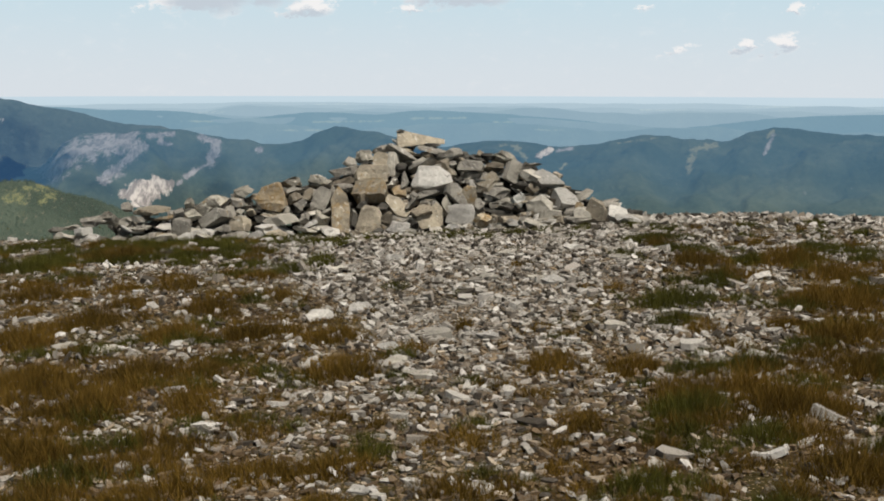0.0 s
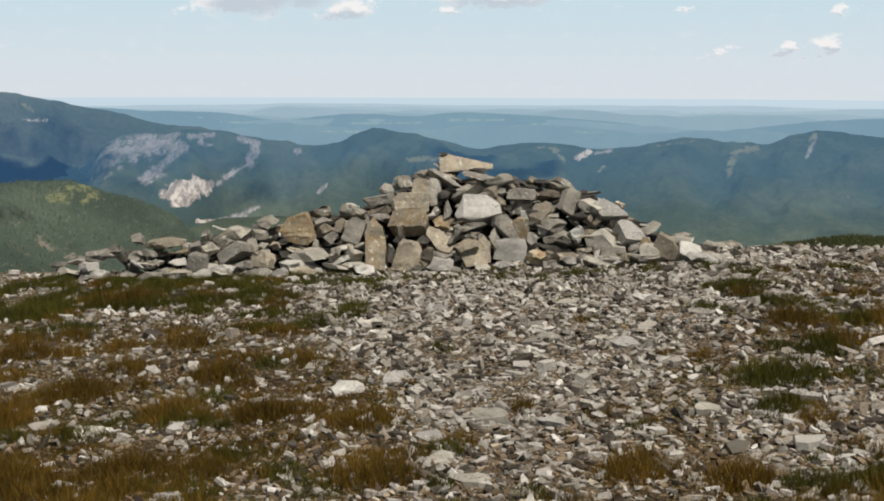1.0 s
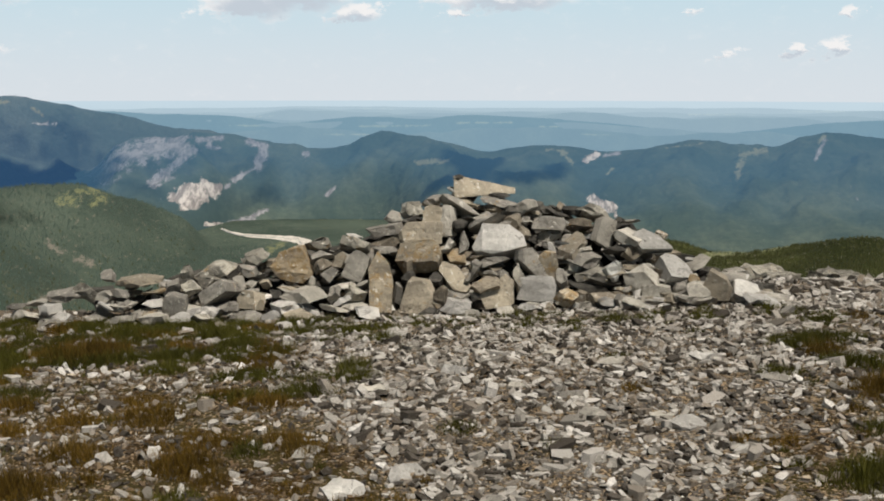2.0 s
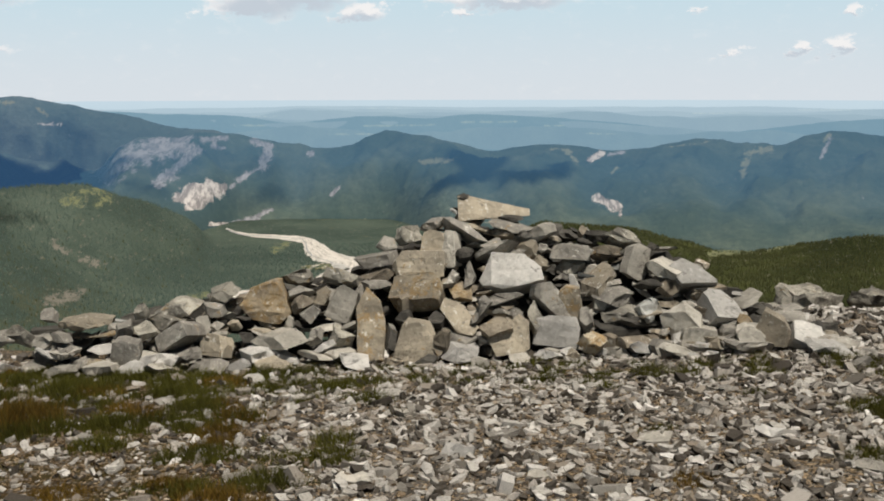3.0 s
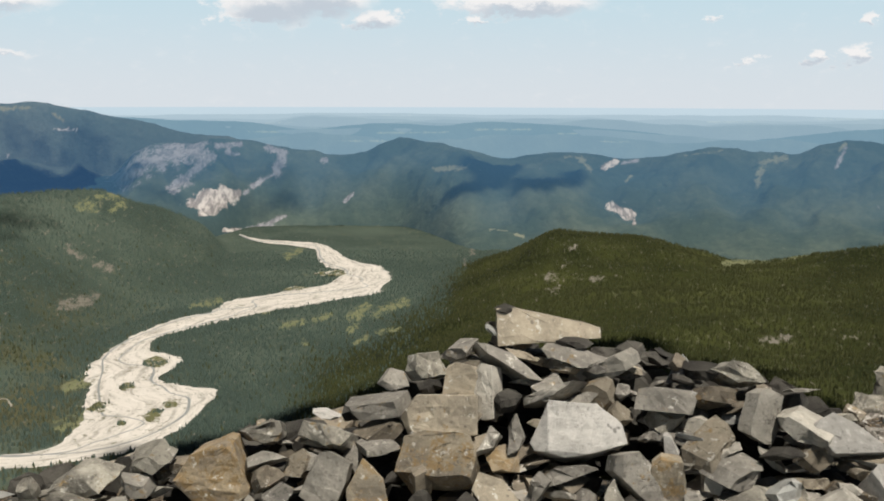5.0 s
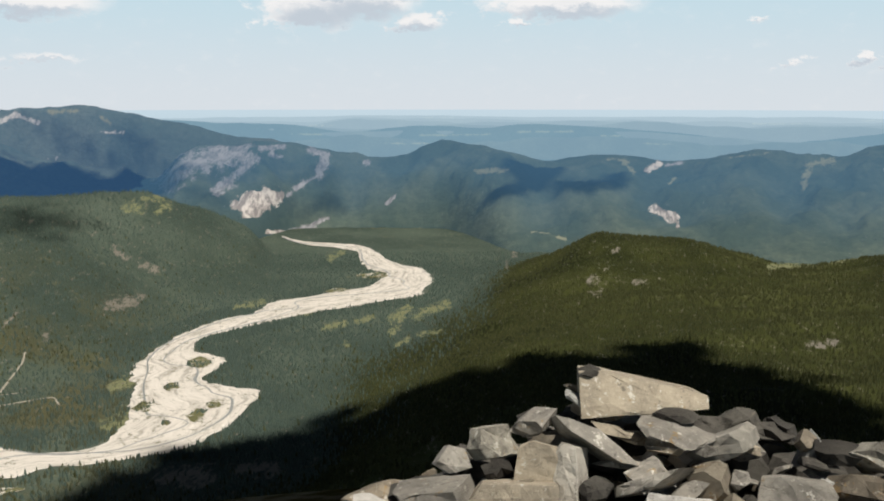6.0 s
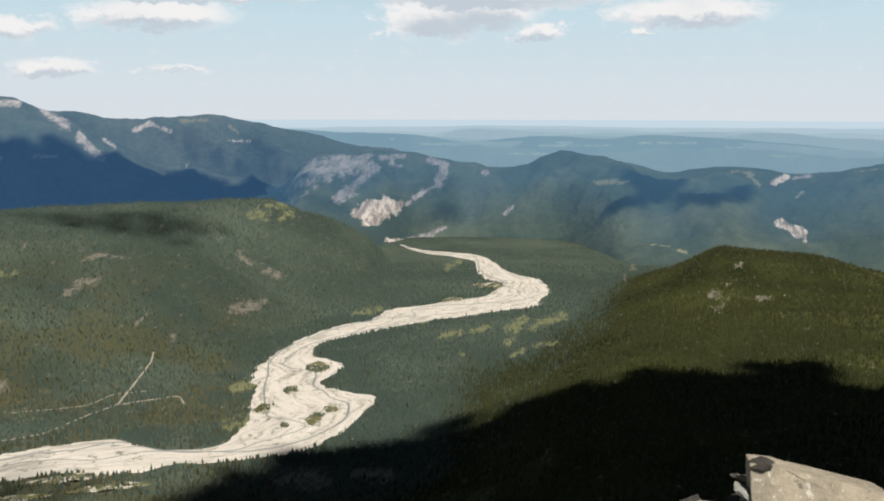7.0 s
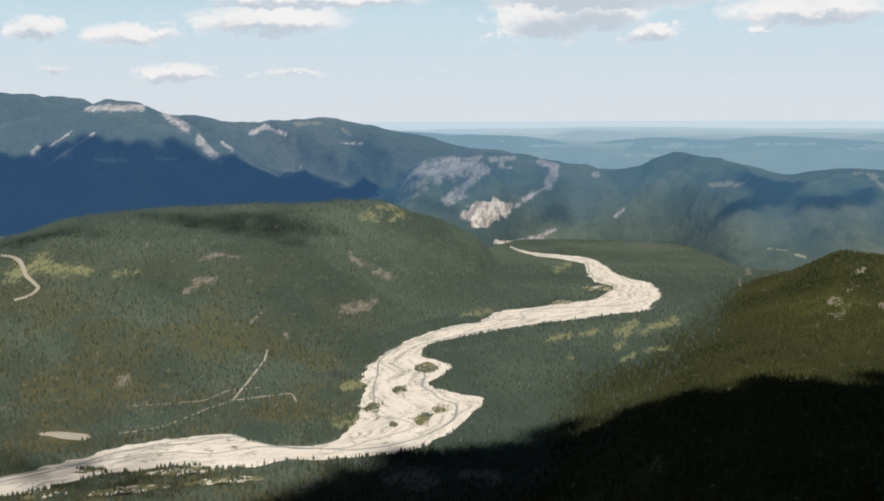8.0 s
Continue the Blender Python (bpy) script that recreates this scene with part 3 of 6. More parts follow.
def far_range(name, crest, r_crest, r_foot, z_foot, mat, label, seed, rough=56.0, fall=120.0, rock=(), meadow=(), cliff=(), rows=60, thin=1.0):
    """A range behind the valley, from its foot up to its crest line (bearing, angle) and down again behind."""
    az0, el = zip(*crest)
    az = np.arange(az0[0], az0[-1] + 0.01, 0.08 if rows > 90 else 0.13 if rows > 40 else 0.3)
    top = EYE_Z + r_crest * np.tan(np.radians(bend(az, az0, el)))
    s = np.linspace(0, 1.25, rows)
    A, T = np.meshgrid(np.radians(az), s, indexing="ij")
    foot = np.full(len(az), float(r_foot)) if np.isscalar(r_foot) else bend(az, *zip(*r_foot))
    R = foot[:, None] + (r_crest - foot[:, None]) * T
    up = np.where(T <= 1, np.sin(np.minimum(T, 1) * math.pi / 2) ** 1.15, 1)
    Z = z_foot + (top[:, None] - z_foot) * up - fall * np.maximum(T - 1, 0) / 0.25
    X, Y = R * np.sin(A), 8 + R * np.cos(A)
    face = np.sin(np.clip(T, 0, 1) * math.pi) ** 0.7
    # spurs and gullies
    spur = 0.9 * (1 - 2 * np.abs(fbm(X, Y, 1 / 330, 5, seed))) + 0.7 * fbm(X, Y, 1 / 150, 4, seed + 3)
    Z = Z + rough * face * (spur - 0.2) + 0.05 * rough * fbm(X, Y, 1 / 30, 3, seed + 7)
    LANDS.append((X.ravel(), Y.ravel(), Z.ravel()))
    # the foot gets less emission haze, to meet the valley's colour
    masks = {"rock": spots(X, Y, Z, rock, 0.2), "meadow": spots(X, Y, Z, meadow, 0.4), "cliff": spots(X, Y, Z, cliff, 0.2),
             "haze_glow": thin + (1 - thin) * smooth(T, 0.0, 0.6)}
    ob = grid_mesh(name, np.stack([X, Y, Z], -1).reshape(-1, 3), len(az), rows, mat, masks)
    return tagged(ob, label, "backdrop", kind="structure")


# scars, cliffs and clearings of the ridge: bearing and angle of both ends, half width in degrees
SCARS = ((-20.8, -4.6, -19.3, -3.74, 0.54), (-19.6, -3.73, -16.8, -3.22, 0.58), (-18.3, -3.0, -16.5, -3.1, 0.25), (-18.1, -5.28, -16.0, -3.5, 0.24), (-17.9, -5.06, -17.0, -5.03, 0.1),
         (-15.7, -3.0, -14.4, -2.85, 0.14), (-15.1, -3.25, -14.65, -3.44, 0.14), (-12.9, -3.07, -12.1, -3.44, 0.2), (-12.2, -3.5, -12.5, -4.4, 0.26), (-12.6, -4.5, -13.5, -5.0, 0.12),
         (-13.4, -4.84, -14.25, -5.56, 0.13), (-14.2, -7.53, -12.8, -7.28, 0.15), (-13.0, -7.28, -12.1, -6.83, 0.12), (-10.0, -3.84, -9.8, -3.78, 0.12), (-8.8, -6.1, -8.3, -5.6, 0.08),
         (6.6, -3.86, 7.4, -3.7, 0.08), (17.6, -3.9, 18.0, -2.9, 0.1))
CLIFFS = ((-16.7, -6.0, -15.2, -5.63, 0.5), (-16.6, -6.53, -15.9, -6.54, 0.16), (-14.9, -5.85, -14.6, -5.53, 0.16), (-15.4, -7.54, -14.6, -7.63, 0.12), (6.05, -6.29, 7.1, -6.76, 0.25),
          (7.3, -6.87, 7.3, -7.18, 0.08), (5.6, -4.1, 6.2, -3.77, 0.17))
CLEARINGS = ((-3.86, -4.33, -2.06, -4.19, 0.12), (-7.8, -7.68, -6.9, -7.44, 0.08), (-10.3, -7.53, -10.0, -7.6, 0.08), (4.3, -3.67, 4.87, -4.34, 0.14), (3.45, -3.56, 4.4, -3.64, 0.08),
             (13.7, -5.0, 13.9, -4.0, 0.17), (13.8, -3.7, 15.05, -3.46, 0.17), (9.75, -3.42, 12.05, -3.08, 0.05), (6.8, -4.83, 7.1, -4.5, 0.08), (17.7, -3.03, 18.0, -2.6, 0.1),
             (-0.7, -7.64, 0.3, -7.7, 0.06), (0.7, -7.9, 1.2, -8.0, 0.08), (1.9, -8.2, 2.8, -7.8, 0.11), (0.3, -8.98, 1.4, -8.86, 0.14))
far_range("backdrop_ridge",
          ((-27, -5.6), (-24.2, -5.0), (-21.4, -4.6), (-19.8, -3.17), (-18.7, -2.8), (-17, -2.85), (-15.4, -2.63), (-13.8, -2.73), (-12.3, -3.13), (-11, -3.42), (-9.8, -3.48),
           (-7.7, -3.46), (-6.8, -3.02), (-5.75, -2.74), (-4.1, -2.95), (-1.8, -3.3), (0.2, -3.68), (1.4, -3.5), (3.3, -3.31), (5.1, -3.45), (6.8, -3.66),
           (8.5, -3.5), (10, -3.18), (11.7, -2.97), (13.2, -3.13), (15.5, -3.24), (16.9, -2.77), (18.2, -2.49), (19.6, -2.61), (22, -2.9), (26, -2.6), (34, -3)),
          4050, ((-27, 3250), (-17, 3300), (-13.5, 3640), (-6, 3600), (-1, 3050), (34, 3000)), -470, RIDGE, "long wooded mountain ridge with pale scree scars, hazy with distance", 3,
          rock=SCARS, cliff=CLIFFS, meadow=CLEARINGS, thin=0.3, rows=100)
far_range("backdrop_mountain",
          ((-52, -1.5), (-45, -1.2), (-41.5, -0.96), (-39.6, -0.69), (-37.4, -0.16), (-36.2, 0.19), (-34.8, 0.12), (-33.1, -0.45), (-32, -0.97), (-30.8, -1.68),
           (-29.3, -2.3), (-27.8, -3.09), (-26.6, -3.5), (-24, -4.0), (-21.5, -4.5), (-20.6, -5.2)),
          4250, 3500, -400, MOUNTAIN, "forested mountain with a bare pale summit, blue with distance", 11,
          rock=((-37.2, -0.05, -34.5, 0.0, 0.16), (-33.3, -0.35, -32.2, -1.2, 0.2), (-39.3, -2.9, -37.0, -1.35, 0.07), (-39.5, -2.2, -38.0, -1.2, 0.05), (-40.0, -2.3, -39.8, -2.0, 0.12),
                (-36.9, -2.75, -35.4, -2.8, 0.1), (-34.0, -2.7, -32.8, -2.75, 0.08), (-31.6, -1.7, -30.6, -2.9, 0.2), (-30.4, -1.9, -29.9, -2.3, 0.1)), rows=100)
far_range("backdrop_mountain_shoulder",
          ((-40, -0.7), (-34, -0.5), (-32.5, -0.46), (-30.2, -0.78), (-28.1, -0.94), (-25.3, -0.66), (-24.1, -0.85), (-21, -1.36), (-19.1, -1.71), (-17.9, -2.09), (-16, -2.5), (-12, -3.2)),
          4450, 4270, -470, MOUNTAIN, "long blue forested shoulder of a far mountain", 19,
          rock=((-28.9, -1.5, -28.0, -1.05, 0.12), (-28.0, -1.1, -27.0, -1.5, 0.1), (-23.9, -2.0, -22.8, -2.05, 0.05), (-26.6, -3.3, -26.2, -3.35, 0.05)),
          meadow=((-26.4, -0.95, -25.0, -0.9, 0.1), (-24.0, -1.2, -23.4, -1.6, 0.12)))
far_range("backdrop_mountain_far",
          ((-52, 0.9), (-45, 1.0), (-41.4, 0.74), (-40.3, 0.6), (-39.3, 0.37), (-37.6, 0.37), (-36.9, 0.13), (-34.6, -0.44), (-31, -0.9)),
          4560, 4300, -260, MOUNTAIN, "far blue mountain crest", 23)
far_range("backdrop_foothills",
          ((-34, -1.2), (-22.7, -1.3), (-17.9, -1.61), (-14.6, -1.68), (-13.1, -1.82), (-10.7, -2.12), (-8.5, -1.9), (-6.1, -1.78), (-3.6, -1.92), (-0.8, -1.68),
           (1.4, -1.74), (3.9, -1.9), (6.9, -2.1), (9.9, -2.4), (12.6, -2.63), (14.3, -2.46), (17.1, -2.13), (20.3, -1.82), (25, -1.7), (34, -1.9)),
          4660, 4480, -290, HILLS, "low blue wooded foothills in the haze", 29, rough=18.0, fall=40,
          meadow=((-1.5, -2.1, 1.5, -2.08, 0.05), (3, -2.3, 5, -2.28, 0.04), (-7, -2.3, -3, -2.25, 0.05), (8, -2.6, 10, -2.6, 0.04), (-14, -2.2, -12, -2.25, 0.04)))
# each farther row has paler haze put in as more emission
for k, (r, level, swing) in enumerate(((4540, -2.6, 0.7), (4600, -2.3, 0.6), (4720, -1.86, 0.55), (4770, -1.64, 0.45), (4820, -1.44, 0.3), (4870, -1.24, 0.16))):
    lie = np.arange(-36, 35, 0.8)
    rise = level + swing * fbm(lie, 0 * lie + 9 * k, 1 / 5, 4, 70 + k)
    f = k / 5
    blue = distance_material("hazed_hills", (0.035, 0.055, 0.060), (0.09, 0.11, 0.09), (0.3, 0.3, 0.3), (0.31 + 0.21 * f, 0.49 + 0.18 * f, 0.62 + 0.15 * f), 0.64 + 0.17 * f, 1.5)
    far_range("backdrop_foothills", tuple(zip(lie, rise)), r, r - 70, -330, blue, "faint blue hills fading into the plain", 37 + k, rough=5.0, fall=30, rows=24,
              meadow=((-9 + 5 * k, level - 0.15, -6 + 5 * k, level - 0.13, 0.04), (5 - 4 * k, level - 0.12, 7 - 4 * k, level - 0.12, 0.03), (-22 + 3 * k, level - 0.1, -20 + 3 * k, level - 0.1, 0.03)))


def build_plain():
    az = np.arange(-180, 180, 1.0)
    r = np.linspace(3780, 4960, 40)
    A, R = np.meshgrid(np.radians(az), r, indexing="ij")
    Z = bend(R, (3780, 4500, 4720, 4860, 4960), (-474, -400, -200, -128, -72.5)) - 2
    X, Y = R * np.sin(A), 8 + R * np.cos(A)
    Z = Z + 1.2 * fbm(X, Y, 1 / 140, 3, 51) * smooth(R, 4940, 4800)
    # the painted haze glows stronger toward the rim, to soften the horizon
    ob = grid_mesh("backdrop_plain", np.stack([X.T, Y.T, Z.T], -1).reshape(-1, 3), len(r), len(az), PLAIN, {"rock": 0 * X.T, "meadow": 0 * X.T, "cliff": 0 * X.T, "haze_glow": 1 + 0.22 * smooth(R.T, 4700, 4955)}, closed=True)
    return tagged(ob, "pale blue plain reaching to the hazy horizon", "backdrop", kind="structure")


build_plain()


# ---- river ----
def centreline(points, step=12.0):
    """A smooth line with half widths through (x, y, half width)."""
    p = np.array(points, float)
    d = np.concatenate([[0], np.cumsum(np.hypot(*np.diff(p[:, :2], axis=0).T))])
    s = np.arange(0, d[-1], step)
    line = np.stack([np.interp(s, d, p[:, k]) for k in range(3)], 1)
    for _ in range(3):
        line[1:-1] = 0.25 * line[:-2] + 0.5 * line[1:-1] + 0.25 * line[2:]
    return s, line


def side_of(line):
    t = np.gradient(line[:, :2], axis=0)
    t /= np.linalg.norm(t, axis=1)[:, None]
    return np.stack([t[:, 1], -t[:, 0]], 1)


def ribbon(name, points, mat, lift, rag, seed, cross=9, step=8.0, wave=60.0):
    """A ragged strip laid on the valley floor."""
    s, line = centreline(points, step)
    side = side_of(line)
    out = []
    w1 = line[:, 2] * (1 + rag * fbm(s, 0 * s, 1 / wave, 3, seed))
    w2 = line[:, 2] * (1 + rag * fbm(s, 0 * s, 1 / wave, 3, seed + 5))
    for u in np.linspace(-1, 1, cross):
        w = np.where(u < 0, w1, w2) * u
        q = line[:, :2] + side * w[:, None]
        z = np.maximum(valley.height(q[:, 0], q[:, 1]), FLOOR - 1) + lift * (1.0 - 0.6 * abs(u) ** 4)
        out.append(np.column_stack([q, z]))
    return grid_mesh(name, np.stack(out, 1).reshape(-1, 3), len(s), cross, mat)


# both rims placed to fit the camera's view, on the level valley floor
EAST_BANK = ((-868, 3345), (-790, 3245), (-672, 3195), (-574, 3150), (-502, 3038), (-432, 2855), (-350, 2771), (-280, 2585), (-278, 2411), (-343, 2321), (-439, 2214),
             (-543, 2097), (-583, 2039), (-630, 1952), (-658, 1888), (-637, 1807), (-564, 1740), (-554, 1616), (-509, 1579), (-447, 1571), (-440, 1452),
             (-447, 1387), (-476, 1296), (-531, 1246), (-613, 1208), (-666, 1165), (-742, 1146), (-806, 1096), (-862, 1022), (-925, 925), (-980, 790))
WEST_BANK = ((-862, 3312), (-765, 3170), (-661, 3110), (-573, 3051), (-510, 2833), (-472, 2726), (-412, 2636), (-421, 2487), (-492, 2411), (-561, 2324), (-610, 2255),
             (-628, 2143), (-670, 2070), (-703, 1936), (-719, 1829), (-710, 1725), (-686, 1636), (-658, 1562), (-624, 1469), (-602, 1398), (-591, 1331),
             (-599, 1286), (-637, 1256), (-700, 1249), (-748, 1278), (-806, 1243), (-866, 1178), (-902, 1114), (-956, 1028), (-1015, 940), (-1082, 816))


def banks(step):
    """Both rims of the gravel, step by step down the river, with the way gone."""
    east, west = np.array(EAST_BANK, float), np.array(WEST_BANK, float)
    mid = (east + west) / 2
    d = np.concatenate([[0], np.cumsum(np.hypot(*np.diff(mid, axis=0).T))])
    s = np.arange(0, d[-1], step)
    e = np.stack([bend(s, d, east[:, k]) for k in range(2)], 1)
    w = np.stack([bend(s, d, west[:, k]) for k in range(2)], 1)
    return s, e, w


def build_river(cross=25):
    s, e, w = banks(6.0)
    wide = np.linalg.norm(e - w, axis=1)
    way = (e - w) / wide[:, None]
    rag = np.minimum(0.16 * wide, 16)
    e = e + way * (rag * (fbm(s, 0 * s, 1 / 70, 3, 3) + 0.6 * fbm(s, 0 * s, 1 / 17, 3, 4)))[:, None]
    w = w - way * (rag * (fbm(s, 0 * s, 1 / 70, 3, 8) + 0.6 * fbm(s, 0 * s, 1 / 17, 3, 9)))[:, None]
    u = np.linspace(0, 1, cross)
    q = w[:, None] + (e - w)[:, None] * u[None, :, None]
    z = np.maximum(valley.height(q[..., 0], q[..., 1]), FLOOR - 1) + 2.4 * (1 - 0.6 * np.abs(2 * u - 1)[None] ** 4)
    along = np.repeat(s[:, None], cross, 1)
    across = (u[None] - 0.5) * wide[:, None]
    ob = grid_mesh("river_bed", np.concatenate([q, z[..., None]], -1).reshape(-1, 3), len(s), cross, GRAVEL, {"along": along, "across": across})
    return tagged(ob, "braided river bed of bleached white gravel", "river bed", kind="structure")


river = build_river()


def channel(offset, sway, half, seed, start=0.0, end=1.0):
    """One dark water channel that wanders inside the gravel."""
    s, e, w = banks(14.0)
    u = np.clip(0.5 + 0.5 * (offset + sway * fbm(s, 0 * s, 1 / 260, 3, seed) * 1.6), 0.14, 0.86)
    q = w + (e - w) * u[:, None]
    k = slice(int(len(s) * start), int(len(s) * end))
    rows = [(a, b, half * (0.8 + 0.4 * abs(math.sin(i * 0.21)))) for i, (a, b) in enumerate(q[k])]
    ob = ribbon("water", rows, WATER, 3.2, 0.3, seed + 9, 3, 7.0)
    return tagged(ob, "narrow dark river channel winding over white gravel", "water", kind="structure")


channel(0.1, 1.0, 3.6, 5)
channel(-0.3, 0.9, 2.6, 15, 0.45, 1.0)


TRACKS = []


def track(points, half, label):
    TRACKS.extend(centreline([(x, y, half) for x, y in points], 12)[1])
    return tagged(ribbon("road", [(x, y, half) for x, y in points], TRACK, 1.5, 0.3, 71, 3, 6.0), label, "road", kind="structure")


def on_land(az, el):
    """The place on the land in that direction from the summit."""
    r = np.linspace(600, 3700, 1500)
    a = radians(az)
    x, y = r * math.sin(a), 8 + r * math.cos(a)
    e = np.degrees(np.arctan2(valley.height(x, y) - EYE_Z, r))
    k = int(np.argmax(e > el))
    return float(x[k]), float(y[k])


track([on_land(a, e) for a, e in ((-44.5, -6.8), (-42.4, -7.31), (-41.4, -7.58), (-40.9, -8.04), (-40.74, -8.64), (-40.1, -9.32), (-40.5, -9.65), (-41.5, -9.86))], 4.2, "pale gravel road along a clearing")
track([on_land(a, e) for a, e in ((-36.5, -17.2), (-34.4, -17.1), (-31.6, -16.27), (-30.4, -15.96))], 1.6, "faint dirt track through the forest")
track([on_land(a, e) for a, e in ((-30.4, -15.96), (-29.4, -14.9), (-28.5, -13.87), (-28.3, -13.3))], 1.8, "faint dirt track through the forest")
track([on_land(a, e) for a, e in ((-30.4, -15.96), (-28.8, -15.84), (-27.0, -15.72), (-26.8, -16.2))], 1.8, "pale dirt track through the forest")
track([on_land(a, e) for a, e in ((-36.0, -15.84), (-33.7, -15.9), (-31.9, -15.86), (-30.7, -15.43), (-28.5, -15.34))], 0.9, "faint dirt track through the forest")


def gravel_bar(az, el, w):
    """A small separate gravel patch by the river."""
    x, y = on_land(az, el)
    TRACKS.append((x, y, w * 0.5))
    ob = ribbon("gravel_bar", [(x - w, y, 6), (x - w / 2, y + 5, 13), (x + w / 2, y + 4, 15), (x + w, y, 5)], TRACK, 2.0, 0.4, 7, 5, 6.0)
    return tagged(ob, "small pale gravel bank beside the river", "gravel", kind="structure")


gravel_bar(-39.3, -17.1, 44)


def island(az, el, half, deep):
    """Low green scrub grown over the gravel."""
    x, y = on_land(az, el)
    r = math.hypot(x, y)
    ux, uy = x / r, y / r
    rows = [(x + ux * deep * k, y + uy * deep * k, half * w) for k, w in ((-1, 0.25), (-0.6, 0.8), (0, 1.0), (0.6, 0.85), (1, 0.2))]
    ob = ribbon("island", rows, SCRUB, 3.4, 0.9, int(abs(x)), 9, 2.5, 18.0)
    return tagged(ob, "scrubby green island on the river gravel", "island", kind="structure")


ISLANDS = ((-19.3, -14.6, 24, 40), (-19.55, -17.4, 15, 34), (-18.7, -16.9, 12, 20), (-20.9, -15.8, 12, 24), (-9.5, -10.1, 34, 40), (-22.4, -16.7, 12, 30), (-21.3, -17.7, 9, 14),
           (-33.0, -19.5, 60, 14), (-36.6, -20.2, 50, 13), (-40.0, -19.9, 44, 13), (-38.0, -19.0, 26, 8), (-31.0, -20.2, 40, 12), (-11.6, -10.9, 26, 24))
for place in ISLANDS:
    island(*place)


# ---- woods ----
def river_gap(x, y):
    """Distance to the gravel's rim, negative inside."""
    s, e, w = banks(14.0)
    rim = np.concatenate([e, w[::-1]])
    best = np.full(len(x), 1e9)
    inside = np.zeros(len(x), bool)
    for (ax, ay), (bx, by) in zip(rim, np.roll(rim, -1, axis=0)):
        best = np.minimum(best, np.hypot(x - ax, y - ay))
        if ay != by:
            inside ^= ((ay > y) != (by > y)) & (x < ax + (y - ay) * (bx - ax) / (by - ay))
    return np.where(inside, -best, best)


def near_islands(x, y):
    found = np.zeros(len(x), bool)
    for az, el, half, deep in ISLANDS:
        px, py = on_land(az, el)
        found |= np.hypot((x - px) / half, (y - py) / deep) < 0.9
    return found


def build_woods(count=84000):
    rng = np.random.default_rng(5)
    az = np.radians(rng.uniform(-47, 27, count * 2))
    r = np.sqrt(rng.uniform(760 ** 2, 3050 ** 2, count * 2))
    keep = rng.uniform(0, 1, count * 2) < np.interp(r, (760, 1300, 2000, 3050), (1, 1, 0.75, 0.35))
    az, r = az[keep][:count], r[keep][:count]
    # more of them to choose from along the river
    az = np.concatenate([az, np.radians(rng.uniform(-46, -11, 44000))])
    r = np.concatenate([r, np.sqrt(rng.uniform(1080 ** 2, 2300 ** 2, 44000))])
    x, y = r * np.sin(az), 8 + r * np.cos(az)
    z = valley.height(x, y)
    gap = river_gap(x, y)
    first = np.arange(len(x)) < len(x) - 44000
    grove = fbm(x, y, 1 / 60, 4, 61)
    open_land = np.maximum(spots(x, y, z, MEADOWS, 0.5), spots(x, y, z, OUTCROPS + SPUR_OUTCROPS, 0.5))
    ok = ((open_land < 0.4 + 0.25 * grove) | (rng.uniform(0, 1, len(x)) < 0.14)) & ((gap > 5) | (near_islands(x, y) & (grove > -0.1)) | ((gap < -6) & (grove > 0.5) & (y < 1150)))
    ok &= (grove > -0.55) & (first | ((gap < 70) & (grove > 0.05)) | near_islands(x, y))
    for px, py, w in TRACKS:
        ok &= np.hypot(x - px, y - py) > w * 1.6 + 0.5
    x, y, z, r = x[ok], y[ok], z[ok], r[ok]
    n = len(x)
    tall = rng.uniform(4.2, 8.0, n) * np.where(np.abs(gap[ok]) < 60, 1.2, 1.0)
    wide = tall * rng.uniform(0.2, 0.32, n)
    turn = rng.uniform(0, 6.28, n)
    sides = 4
    verts = np.zeros((n, 2 * sides + 2, 3), np.float32)
    for tier, (lo, hi, fat) in enumerate(((0.0, 0.68, 1.0), (0.38, 1.0, 0.68))):
        for k in range(sides):
            a = turn + 6.283 * k / sides + tier * 0.6
            rad = wide * fat * (0.8 + 0.4 * ((k * 7 + tier * 3) % 5) / 4)
            verts[:, tier * (sides + 1) + k] = np.stack([x + rad * np.cos(a), y + rad * np.sin(a), z + lo * tall], 1)
        verts[:, tier * (sides + 1) + sides] = np.stack([x, y, z + hi * tall], 1)
    faces = []
    for tier in range(2):
        b = tier * (sides + 1)
        faces += [(b + k, b + (k + 1) % sides, b + sides) for k in range(sides)]
    dark = rng.uniform(0, 1, n) < near_wood_share(x, y, z)
    olive = ~dark & (rng.uniform(0, 1, n) < 0.85 * heath_share(x, y) * smooth(fbm(x, y, 1 / 170, 4, 77), -0.5, 0.2))
    made = []
    for pick, mat, words in ((~dark & ~olive, NEEDLES, "conifer forest on the valley floor and hills, haze put into its grey-green"), (olive, BROWN_NEEDLES, "olive-brown thin woods on the hill beside the river"),
                             (dark, DARK_NEEDLES, "dense dark conifer forest on the steep near slopes, coloured without haze")):
        k = int(pick.sum())
        tri = (np.arange(k)[:, None, None] * (2 * sides + 2) + np.array(faces)[None]).reshape(-1, 3)
        mesh = bpy.data.meshes.new("woods")
        load_mesh(mesh, verts[pick].reshape(-1, 3), tri)
        mesh.materials.append(mat)
        made.append(tagged(new("woods", mesh), words, "forest", kind="stuff"))
    return made


build_woods()


